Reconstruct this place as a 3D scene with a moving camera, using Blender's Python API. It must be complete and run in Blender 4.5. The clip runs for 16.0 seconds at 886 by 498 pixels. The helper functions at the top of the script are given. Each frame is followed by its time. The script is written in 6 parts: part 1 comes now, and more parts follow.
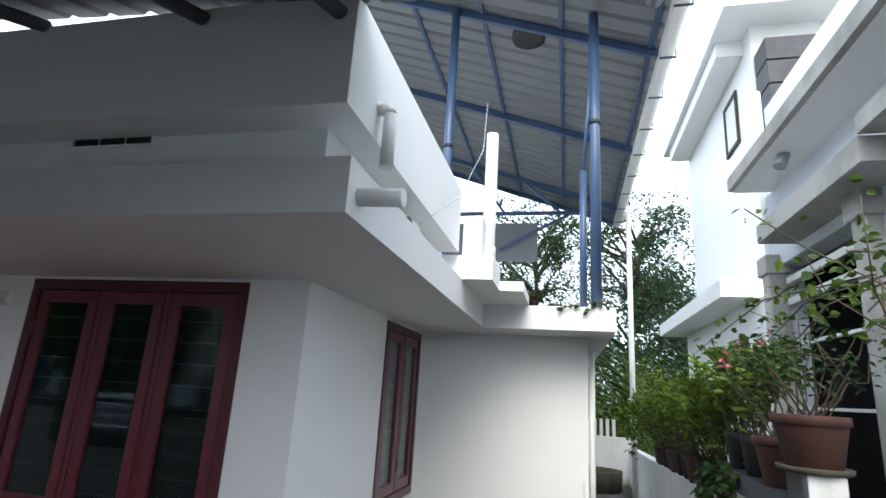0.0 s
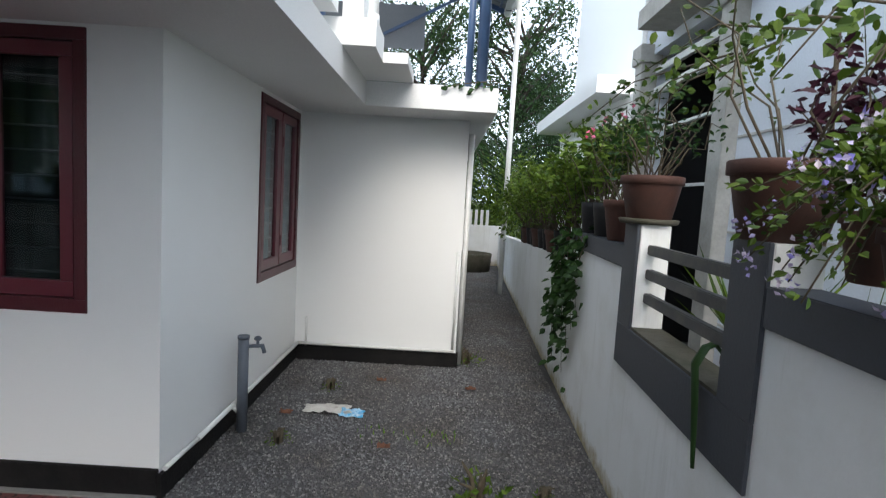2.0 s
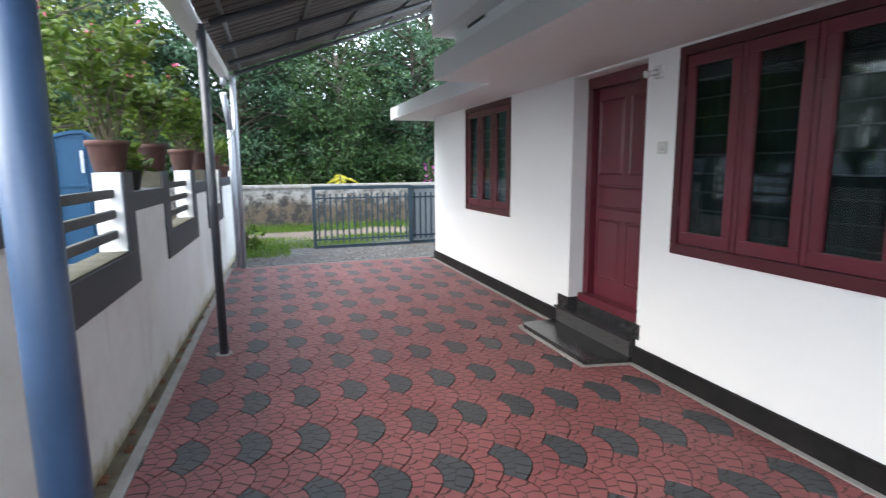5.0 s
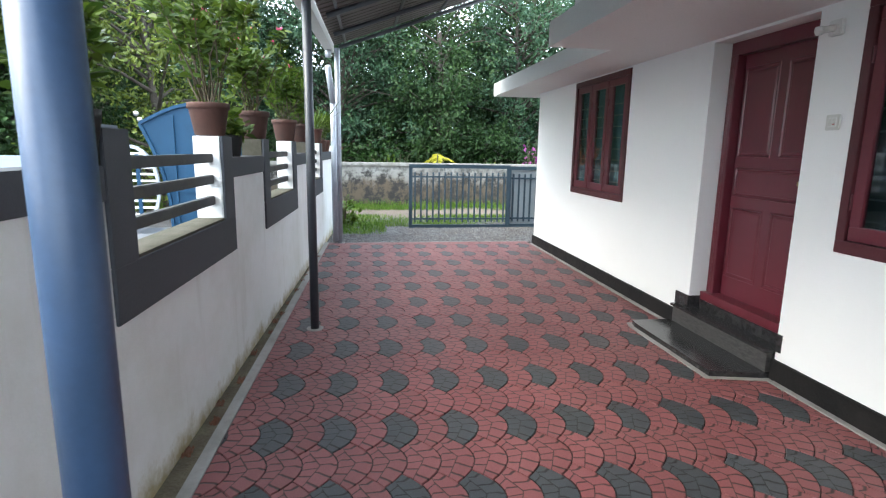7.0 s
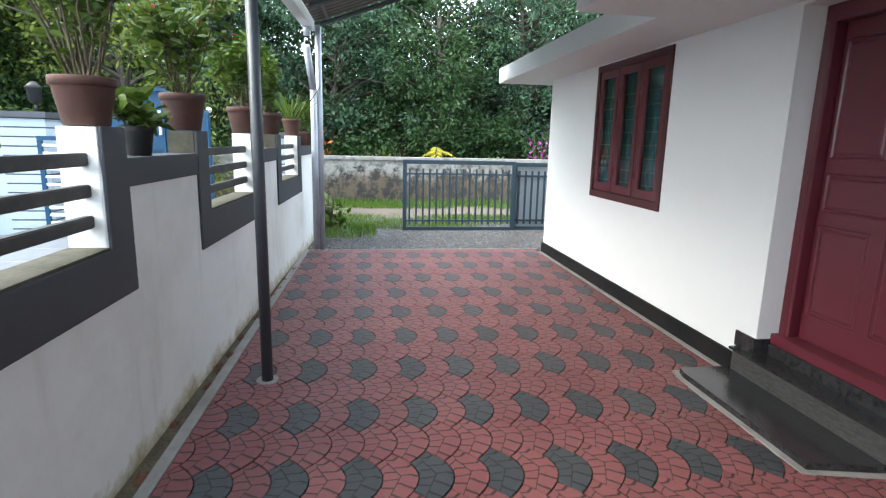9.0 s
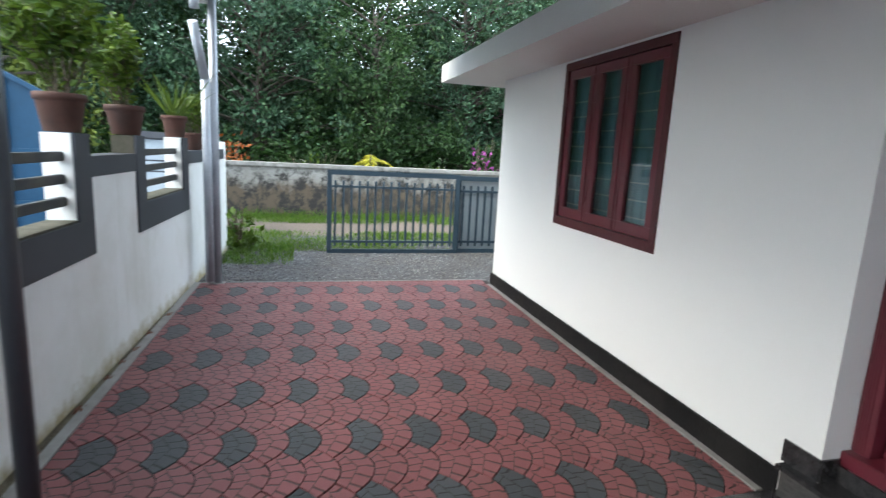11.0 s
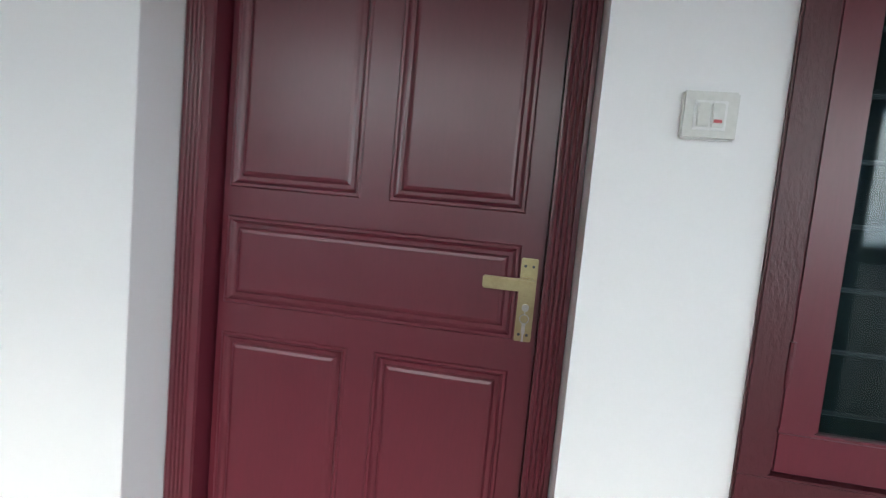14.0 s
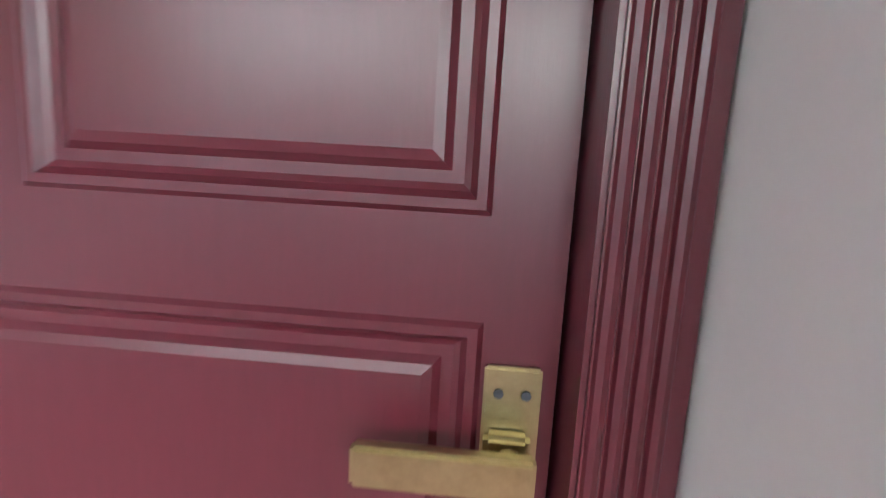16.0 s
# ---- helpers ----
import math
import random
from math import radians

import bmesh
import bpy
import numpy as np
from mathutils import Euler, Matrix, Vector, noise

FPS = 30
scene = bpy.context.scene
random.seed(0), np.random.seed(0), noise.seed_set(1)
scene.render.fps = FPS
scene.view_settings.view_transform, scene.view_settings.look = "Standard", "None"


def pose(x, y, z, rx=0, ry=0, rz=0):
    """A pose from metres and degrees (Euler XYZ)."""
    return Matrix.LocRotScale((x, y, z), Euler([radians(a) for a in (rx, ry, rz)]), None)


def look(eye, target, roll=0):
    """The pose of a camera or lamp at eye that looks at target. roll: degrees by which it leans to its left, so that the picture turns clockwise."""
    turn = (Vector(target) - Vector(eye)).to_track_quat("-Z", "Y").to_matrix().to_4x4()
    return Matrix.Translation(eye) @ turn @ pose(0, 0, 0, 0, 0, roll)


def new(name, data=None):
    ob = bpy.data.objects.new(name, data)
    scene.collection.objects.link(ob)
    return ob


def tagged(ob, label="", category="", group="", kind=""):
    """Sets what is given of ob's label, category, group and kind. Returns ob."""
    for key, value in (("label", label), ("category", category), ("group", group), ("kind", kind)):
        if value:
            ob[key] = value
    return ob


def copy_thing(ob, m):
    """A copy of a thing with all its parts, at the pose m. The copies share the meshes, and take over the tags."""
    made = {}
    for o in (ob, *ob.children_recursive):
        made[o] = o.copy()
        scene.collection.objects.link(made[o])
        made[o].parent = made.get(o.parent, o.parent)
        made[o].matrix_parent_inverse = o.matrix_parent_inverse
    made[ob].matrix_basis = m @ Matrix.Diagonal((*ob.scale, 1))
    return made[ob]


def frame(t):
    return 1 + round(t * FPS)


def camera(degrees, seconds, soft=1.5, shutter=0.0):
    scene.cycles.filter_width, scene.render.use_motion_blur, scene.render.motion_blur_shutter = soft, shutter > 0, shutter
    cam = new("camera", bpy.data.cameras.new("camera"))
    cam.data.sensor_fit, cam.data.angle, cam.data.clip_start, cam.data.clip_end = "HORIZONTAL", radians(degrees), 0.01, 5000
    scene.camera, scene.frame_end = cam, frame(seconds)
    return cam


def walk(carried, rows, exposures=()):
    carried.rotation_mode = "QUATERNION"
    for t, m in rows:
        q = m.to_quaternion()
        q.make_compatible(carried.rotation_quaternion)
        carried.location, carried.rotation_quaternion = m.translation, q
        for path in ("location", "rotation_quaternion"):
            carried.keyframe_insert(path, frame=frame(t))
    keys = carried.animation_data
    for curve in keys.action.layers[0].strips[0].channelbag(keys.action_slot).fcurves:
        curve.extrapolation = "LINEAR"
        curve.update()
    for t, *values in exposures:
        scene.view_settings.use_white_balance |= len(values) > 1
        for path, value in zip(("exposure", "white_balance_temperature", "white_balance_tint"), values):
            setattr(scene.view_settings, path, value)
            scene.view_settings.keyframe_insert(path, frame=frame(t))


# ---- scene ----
cam = camera(78.9, 16.0, 1.2, 0.3)
PATH = [
    (0, (1.427, -2.776, 1.863), (0.977, -0.894, 2.368), 3.6),
    (0.5, (1.422, -2.75, 1.828), (1.156, -0.803, 2.199), 3.1),
    (1, (1.414, -2.738, 1.773), (1.275, -0.75, 1.947), 3.1),
    (1.5, (1.427, -2.735, 1.711), (1.38, -0.736, 1.671), 3.4),
    (2, (1.444, -2.731, 1.668), (1.44, -0.74, 1.48), 3.4),
    (2.5, (1.469, -2.665, 1.643), (1.455, -0.684, 1.366), 3.5),
    (3, (1.467, -2.589, 1.643), (1.158, -0.638, 1.332), 2.4),
    (3.5, (1.364, -2.622, 1.598), (0.408, -0.892, 1.29), 0.4),
    (4, (1.276, -2.704, 1.615), (-0.158, -1.346, 1.301), -0.7),
    (4.5, (1.262, -2.793, 1.613), (-0.456, -1.817, 1.304), -0.7),
    (5, (1.24, -2.794, 1.605), (-0.638, -2.178, 1.301), -0.5),
    (5.2, (1.238, -2.804, 1.608), (-0.673, -2.297, 1.301), -0.5),
    (7.5, (0.639, -2.751, 1.518), (-1.307, -2.474, 1.146), 1.0),
    (8, (0.371, -2.687, 1.544), (-1.571, -2.409, 1.155), 1.1),
    (10.5, (-1.287, -2.391, 1.573), (-3.226, -2.083, 1.193), 2.1),
    (11, (-1.609, -2.264, 1.598), (-3.51, -1.759, 1.237), 3.0),
    (11.5, (-1.776, -2.059, 1.533), (-3.549, -1.179, 1.247), 5.7),
    (12, (-1.956, -1.959, 1.573), (-3.366, -0.558, 1.35), 6.3),
    (12.5, (-2.073, -1.801, 1.561), (-3.073, -0.074, 1.427), 6.6),
    (13, (-2.149, -1.594, 1.606), (-2.86, 0.271, 1.468), 5.3),
    (13.5, (-2.288, -1.369, 1.532), (-2.774, 0.566, 1.386), 5.3),
    (14, (-2.377, -1.124, 1.518), (-2.706, 0.841, 1.338), 5.3),
    (14.5, (-2.365, -0.796, 1.53), (-2.619, 1.175, 1.308), 4.8),
    (15, (-2.397, -0.587, 1.535), (-2.603, 1.388, 1.291), 4.3),
    (15.5, (-2.419, -0.393, 1.54), (-2.636, 1.575, 1.257), 4.1),
    (16, (-2.41, -0.157, 1.541), (-2.555, 1.811, 1.21), 3.3),
]
EXPOSURES = [(0, 1.15, 6400, 8), (1.0, 1.05, 6400, 8), (2.0, 1.05, 6450, 9), (3.5, 1.4, 6500, 12), (4, 1.6, 6500, 11), (5, 2.15, 6500, 9), (8, 2.25, 6500, 5), (10.5, 2.0, 6500, 5),
             (11.5, 1.82, 6450, 5), (12.5, 1.85, 6450, 5), (13, 2.25, 6500, 4), (14, 2.65, 6500, 4), (15, 3.0, 6500, 4), (15.5, 3.25, 6450, 3), (16, 3.7, 6400, 2)]
walk(cam, [(t, look(eye, target, roll)) for t, eye, target, roll in PATH], EXPOSURES)

# ---- world, sun, exposure ----
world = bpy.data.worlds.new("sky")
scene.world = world
world.use_nodes = True
wn = world.node_tree.nodes
sky = wn.new("ShaderNodeTexSky")
sky.sky_type = "NISHITA"
sky.sun_disc = False
sky.sun_elevation = radians(42.5)
sky.sun_rotation = radians(173)
sky.altitude = 20
sky.air_density = 1.6
sky.dust_density = 6.0
sky.ozone_density = 1.0
wn["Background"].inputs["Strength"].default_value = 0.13
veil = wn.new("ShaderNodeMix")  # thin white cloud over the whole sky
veil.data_type = "RGBA"
veil.inputs[0].default_value = 0.72
veil.inputs[7].default_value = (9.9, 11.3, 13.2, 1.0)
world.node_tree.links.new(sky.outputs[0], veil.inputs[6])
world.node_tree.links.new(veil.outputs[2], wn["Background"].inputs["Color"])
sun = new("sun", bpy.data.lights.new("sun", "SUN"))
sun.data.energy = 1.2
sun.data.angle = radians(40)
sun.data.color = (1.0, 0.95, 0.88)
sun.matrix_world = look((0.9, -7.5, 6.9), (0, 0, 0))


# ---- materials ----
def shader(name):
    m = bpy.data.materials.new(name)
    m.use_nodes = True
    nt = m.node_tree
    return m, nt, nt.nodes["Principled BSDF"]


def add(nt, kind, **sockets):
    n = nt.nodes.new(kind)
    for key, value in sockets.items():
        n.inputs[key.replace("_", " ")].default_value = value
    return n


def noise_node(nt, coord, scale, detail=4.0, rough=0.6):
    n = add(nt, "ShaderNodeTexNoise", Scale=scale, Detail=detail, Roughness=rough)
    nt.links.new(coord, n.inputs["Vector"])
    return n.outputs["Fac"]


def mix_node(nt, fac, a, b, blend="MIX"):
    n = nt.nodes.new("ShaderNodeMix")
    n.data_type = "RGBA"
    n.blend_type = blend
    for socket, value in ((n.inputs[0], fac), (n.inputs[6], a), (n.inputs[7], b)):
        if isinstance(value, bpy.types.NodeSocket):
            nt.links.new(value, socket)
        elif isinstance(value, (int, float)):
            socket.default_value = value
        else:
            socket.default_value = (*value, 1.0)
    return n.outputs[2]


def ramp_node(nt, fac, lo, hi):
    n = nt.nodes.new("ShaderNodeMapRange")
    n.inputs["From Min"].default_value = lo
    n.inputs["From Max"].default_value = hi
    nt.links.new(fac, n.inputs["Value"])
    return n.outputs["Result"]


def surface(name, base, stain=None, grain=60.0, blotch=1.2, rough=0.6, bump=0.15, amount=0.5, metal=0.0,
            per_object=0.0, stretch=(1, 1, 1), depth=0.004, specular=0.5, speck=0.9):
    """A painted, stony or earthy surface: base colour, stains at a large scale, grain and bump at a small one."""
    m, nt, bsdf = shader(name)
    geo = nt.nodes.new("ShaderNodeNewGeometry")
    mp = nt.nodes.new("ShaderNodeMapping")
    mp.inputs["Scale"].default_value = stretch
    nt.links.new(geo.outputs["Position"], mp.inputs["Vector"])
    coord = mp.outputs["Vector"]
    stain = stain or tuple(c * 0.75 for c in base)
    big = ramp_node(nt, noise_node(nt, coord, blotch, 6.0, 0.65), 0.42, 0.72)
    fine = noise_node(nt, coord, grain, 3.0)
    scaled = nt.nodes.new("ShaderNodeMath")
    scaled.operation = "MULTIPLY"
    nt.links.new(big, scaled.inputs[0])
    scaled.inputs[1].default_value = amount
    col = mix_node(nt, scaled.outputs[0], base, stain)
    col = mix_node(nt, ramp_node(nt, fine, 0.3, 0.7), mix_node(nt, 1.0, col, (speck, speck, speck), "MULTIPLY"), col)
    if per_object:
        info = nt.nodes.new("ShaderNodeObjectInfo")
        hsv = nt.nodes.new("ShaderNodeHueSaturation")
        mr = nt.nodes.new("ShaderNodeMapRange")
        mr.inputs["To Min"].default_value = 1 - per_object
        mr.inputs["To Max"].default_value = 1 + per_object
        nt.links.new(info.outputs["Random"], mr.inputs["Value"])
        nt.links.new(mr.outputs["Result"], hsv.inputs["Value"])
        nt.links.new(col, hsv.inputs["Color"])
        col = hsv.outputs["Color"]
    nt.links.new(col, bsdf.inputs["Base Color"])
    bsdf.inputs["Roughness"].default_value = rough
    bsdf.inputs["Metallic"].default_value = metal
    bsdf.inputs["Specular IOR Level"].default_value = specular
    b = add(nt, "ShaderNodeBump", Strength=bump, Distance=depth)
    nt.links.new(fine, b.inputs["Height"])
    nt.links.new(b.outputs["Normal"], bsdf.inputs["Normal"])
    return m


def leaf_material(name, dark, light, rough=0.5):
    m, nt, bsdf = shader(name)
    geo = nt.nodes.new("ShaderNodeNewGeometry")
    col = mix_node(nt, geo.outputs["Random Per Island"], dark, light)
    big = ramp_node(nt, noise_node(nt, geo.outputs["Position"], 1.3), 0.35, 0.7)
    col = mix_node(nt, big, col, mix_node(nt, 1.0, col, (0.75, 0.85, 0.6), "MULTIPLY"))
    nt.links.new(col, bsdf.inputs["Base Color"])
    bsdf.inputs["Roughness"].default_value = rough
    bsdf.inputs["Specular IOR Level"].default_value = 0.25
    trans = nt.nodes.new("ShaderNodeBsdfTranslucent")
    nt.links.new(col, trans.inputs["Color"])
    mixed = nt.nodes.new("ShaderNodeMixShader")
    mixed.inputs[0].default_value = 0.22
    nt.links.new(bsdf.outputs[0], mixed.inputs[1])
    nt.links.new(trans.outputs[0], mixed.inputs[2])
    nt.links.new(mixed.outputs[0], nt.nodes["Material Output"].inputs["Surface"])
    return m


def glass_material(name, tint):
    m, nt, bsdf = shader(name)
    clear = add(nt, "ShaderNodeBsdfTransparent", Color=(*tint, 1))
    gloss = add(nt, "ShaderNodeBsdfGlossy", Roughness=0.03)
    face = add(nt, "ShaderNodeLayerWeight", Blend=0.5)
    power = nt.nodes.new("ShaderNodeMath")
    power.operation = "POWER"
    power.inputs[1].default_value = 4.0
    nt.links.new(face.outputs["Facing"], power.inputs[0])
    fac = nt.nodes.new("ShaderNodeMath")
    fac.operation = "MULTIPLY_ADD"
    fac.inputs[1].default_value = 0.9
    fac.inputs[2].default_value = 0.03
    nt.links.new(power.outputs[0], fac.inputs[0])
    mixed = nt.nodes.new("ShaderNodeMixShader")
    nt.links.new(fac.outputs[0], mixed.inputs[0])
    nt.links.new(clear.outputs[0], mixed.inputs[1])
    nt.links.new(gloss.outputs[0], mixed.inputs[2])
    nt.links.new(mixed.outputs[0], nt.nodes["Material Output"].inputs["Surface"])
    return m


def paver_material(name, base, stain):
    """Pressed concrete: grooves in the face run along the arcs and across them (UV: angle, radius)."""
    m, nt, bsdf = shader(name)
    uv = nt.nodes.new("ShaderNodeUVMap")
    geo = nt.nodes.new("ShaderNodeNewGeometry")
    sep = nt.nodes.new("ShaderNodeSeparateXYZ")
    nt.links.new(uv.outputs[0], sep.inputs[0])

    def math_node(op, a, b=0.0, c=0.0):
        n = nt.nodes.new("ShaderNodeMath")
        n.operation = op
        for s, v in zip(n.inputs, (a, b, c)):
            if isinstance(v, bpy.types.NodeSocket):
                nt.links.new(v, s)
            else:
                s.default_value = v
        return n.outputs[0]

    wob = noise_node(nt, geo.outputs["Position"], 14.0)
    r = math_node("ADD", sep.outputs[1], math_node("MULTIPLY_ADD", wob, 0.10, -0.05))
    a = math_node("ADD", sep.outputs[0], math_node("MULTIPLY_ADD", wob, 0.16, -0.08))
    ring = math_node("FLOOR", r)
    a2 = math_node("ADD", a, math_node("MULTIPLY", ring, 0.5))
    fa = math_node("ABSOLUTE", math_node("SUBTRACT", math_node("FRACT", a2), 0.5))
    fr = math_node("ABSOLUTE", math_node("SUBTRACT", math_node("FRACT", r), 0.5))
    ga = math_node("SMOOTH_MIN", math_node("MULTIPLY", math_node("SUBTRACT", 0.5, fa), 0.45),
                   math_node("SUBTRACT", 0.5, fr), 0.01)
    groove = ramp_node(nt, ga, 0.016, 0.052)
    big = ramp_node(nt, noise_node(nt, geo.outputs["Position"], 1.6, 6.0), 0.35, 0.75)
    fine = noise_node(nt, geo.outputs["Position"], 170.0, 3.0)
    info = nt.nodes.new("ShaderNodeObjectInfo")
    rnd = math_node("FRACT", math_node("ADD", info.outputs["Random"], geo.outputs["Random Per Island"]))
    col = mix_node(nt, big, base, stain)
    col = mix_node(nt, math_node("MULTIPLY", rnd, 0.35), col, tuple(min(1, c * 1.7 + 0.02) for c in base))
    col = mix_node(nt, ramp_node(nt, fine, 0.25, 0.7), mix_node(nt, 1.0, col, (0.65, 0.62, 0.62), "MULTIPLY"), col)
    col = mix_node(nt, groove, mix_node(nt, 1.0, col, (0.13, 0.11, 0.11), "MULTIPLY"), col)
    nt.links.new(col, bsdf.inputs["Base Color"])
    bsdf.inputs["Roughness"].default_value = 0.62
    h = math_node("ADD", math_node("MULTIPLY", groove, 0.8), math_node("MULTIPLY", fine, 0.25))
    b = add(nt, "ShaderNodeBump", Strength=0.6, Distance=0.004)
    nt.links.new(h, b.inputs["Height"])
    nt.links.new(b.outputs["Normal"], bsdf.inputs["Normal"])
    return m


WHITE = surface("white_wall_paint", (0.80, 0.80, 0.79), (0.76, 0.755, 0.735), 120, 0.6, 0.5, 0.05, 0.35, depth=0.0015, speck=0.985)
# White paint darkened to grey-blue; the shade on it is in the colour.
SHADED_WHITE = surface("white_wall_paint_shaded", (0.34, 0.40, 0.46), (0.27, 0.32, 0.37), 70, 1.6, 0.7, 0.3, 0.5)
SOFFIT = surface("soffit_paint", (0.73, 0.725, 0.715), (0.67, 0.66, 0.65), 90, 0.8, 0.6, 0.2, 0.4)
PLINTH = surface("black_plinth_paint", (0.011, 0.0105, 0.011), (0.03, 0.027, 0.025), 60, 3.0, 0.6, 0.7, 0.6, specular=0.15)
MAROON = surface("maroon_enamel", (0.122, 0.0175, 0.029), (0.100, 0.014, 0.023), 45, 2.0, 0.30, 0.11, 0.5, stretch=(3, 3, 0.4), depth=0.002, specular=0.65)
MAROON_ROUGH = surface("maroon_enamel_brushed", (0.080, 0.014, 0.020), (0.062, 0.011, 0.015), 120, 3.0, 0.36, 0.6, 0.5, stretch=(1, 1, 0.35), depth=0.003)
BRASS = surface("antique_brass", (0.44, 0.37, 0.21), (0.33, 0.27, 0.14), 200, 30, 0.32, 0.08, 0.6, metal=1.0)
GREY_BAND = surface("slate_grey_paint", (0.045, 0.050, 0.063), (0.034, 0.038, 0.047), 70, 2.0, 0.6, 0.3, 0.5)
RAIL = surface("dark_grey_rail_paint", (0.032, 0.034, 0.038), (0.12, 0.11, 0.08), 60, 6.0, 0.55, 0.3, 0.5)
MOSS = surface("mossy_cement", (0.075, 0.068, 0.050), (0.028, 0.031, 0.013), 40, 7.0, 0.9, 0.8, 0.9)
SOIL = surface("mossy_soil", (0.085, 0.068, 0.045), (0.16, 0.14, 0.085), 50, 5.0, 0.95, 1.0, 0.9, depth=0.02)
JOINT_SAND = surface("dark_joint_sand", (0.030, 0.020, 0.020), (0.045, 0.036, 0.030), 90, 5.0, 0.95, 0.6, 0.8)
CEMENT = surface("cement_edge", (0.27, 0.26, 0.25), (0.16, 0.15, 0.14), 60, 4.0, 0.9, 0.6, 0.8)
BLUE_STEEL = surface("blue_steel_paint", (0.045, 0.085, 0.17), (0.035, 0.06, 0.11), 60, 3.0, 0.38, 0.1, 0.6)
DARK_STEEL = surface("grey_steel_paint", (0.055, 0.062, 0.075), (0.04, 0.045, 0.055), 60, 3.0, 0.4, 0.1, 0.6)
GALV = surface("galvanised_pipe", (0.42, 0.45, 0.50), (0.30, 0.33, 0.38), 50, 6.0, 0.4, 0.1, 0.6, metal=0.3)
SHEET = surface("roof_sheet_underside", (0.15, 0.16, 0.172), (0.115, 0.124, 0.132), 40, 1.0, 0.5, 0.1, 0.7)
SHEET_DARK = surface("old_roof_sheet", (0.085, 0.076, 0.074), (0.055, 0.048, 0.046), 40, 1.5, 0.6, 0.15, 0.7)
PVC = surface("white_pvc", (0.72, 0.72, 0.70), (0.62, 0.61, 0.57), 60, 4.0, 0.4, 0.05, 0.5)
GREY_PVC = surface("grey_pvc", (0.10, 0.115, 0.14), (0.08, 0.09, 0.11), 60, 4.0, 0.45, 0.1, 0.5)
GRANITE = surface("polished_black_granite", (0.024, 0.023, 0.025), (0.075, 0.072, 0.072), 190, 26.0, 0.2, 0.05, 0.7, speck=0.45)
GRANITE_RAW = surface("grey_granite_riser", (0.095, 0.090, 0.088), (0.018, 0.018, 0.020), 210, 24.0, 0.35, 0.1, 1.0, stretch=(0.6, 1.0, 2.2), speck=0.4)
TERRACOTTA = surface("terracotta", (0.075, 0.030, 0.021), (0.034, 0.021, 0.016), 50, 6.0, 0.75, 0.4, 0.7, per_object=0.25)
BLACK_PLASTIC = surface("black_grow_bag", (0.015, 0.015, 0.016), (0.022, 0.021, 0.02), 50, 9.0, 0.6, 0.4, 0.5, specular=0.2)
BARK = surface("bark", (0.045, 0.035, 0.027), (0.075, 0.066, 0.055), 30, 4.0, 0.9, 1.0, 0.8, depth=0.02)
TWIG = surface("green_brown_twig", (0.075, 0.055, 0.035), (0.05, 0.055, 0.02), 50, 8.0, 0.8, 0.4, 0.6)
GRAVEL_BED = surface("gravel_bed", (0.085, 0.084, 0.086), (0.055, 0.05, 0.045), 45, 2.2, 0.9, 1.0, 0.8, depth=0.03)
STONE = surface("gravel_stone", (0.15, 0.15, 0.155), (0.07, 0.07, 0.075), 120, 40.0, 0.8, 0.3, 0.9)
EARTH = surface("dirt_road", (0.13, 0.10, 0.078), (0.075, 0.062, 0.05), 18, 0.8, 0.95, 1.0, 0.8, depth=0.03)
GRASS_BED = surface("grass_ground", (0.045, 0.065, 0.018), (0.08, 0.07, 0.04), 18, 0.7, 0.95, 1.0, 0.8, depth=0.04)
# Gate blue taken much darker, so the colour carries the trees' shade.
BLUE_GATE = surface("blue_gate_in_tree_shade", (0.010, 0.050, 0.105), (0.008, 0.036, 0.075), 50, 2.5, 0.5, 0.15, 0.6, specular=0.25)
GATE = surface("steel_gate_paint", (0.026, 0.052, 0.075), (0.022, 0.040, 0.058), 60, 3.0, 0.45, 0.1, 0.6)
GATE_SHEET = surface("gate_sheet", (0.34, 0.37, 0.38), (0.28, 0.30, 0.32), 60, 3.0, 0.5, 0.1, 0.6)
CONCRETE = surface("weathered_concrete", (0.46, 0.45, 0.42), (0.20, 0.19, 0.16), 40, 1.8, 0.85, 0.5, 0.8)
TILE = surface("yard_tile", (0.15, 0.16, 0.18), (0.11, 0.12, 0.14), 40, 1.5, 0.6, 0.1, 0.6, specular=0.25)
# For black parts, and for openings whose shade is put into the colour.
BLACK = surface("black_and_opening_shade", (0.012, 0.012, 0.014), (0.02, 0.02, 0.022), 40, 2.0, 0.5, 0.1, 0.5)
SLATE = surface("black_cladding", (0.035, 0.036, 0.04), (0.07, 0.07, 0.075), 30, 3.0, 0.6, 0.6, 0.7)
ROOM = surface("room_paint", (0.45, 0.44, 0.42), None, 50, 1.0, 0.7, 0.1)
CURTAIN = surface("teal_curtain_cloth", (0.20, 0.30, 0.34), (0.15, 0.235, 0.27), 200, 3.0, 0.9, 0.2, 0.5)
# Window 1's curtain is coloured near black for the dimness behind its glass.
CURTAIN_DIMMED = surface("dimmed_curtain_cloth", (0.017, 0.024, 0.025), (0.011, 0.017, 0.018), 200, 3.0, 0.9, 0.2, 0.5)
SWITCH = surface("ivory_plastic", (0.62, 0.62, 0.58), (0.56, 0.56, 0.52), 80, 6.0, 0.3, 0.03, 0.4)
SWITCH_WHITE = surface("white_plastic", (0.80, 0.80, 0.78), None, 80, 6.0, 0.25, 0.03, 0.3)
RED_DOT = surface("red_plastic", (0.45, 0.03, 0.04), None, 80, 6.0, 0.3, 0.03, 0.3)
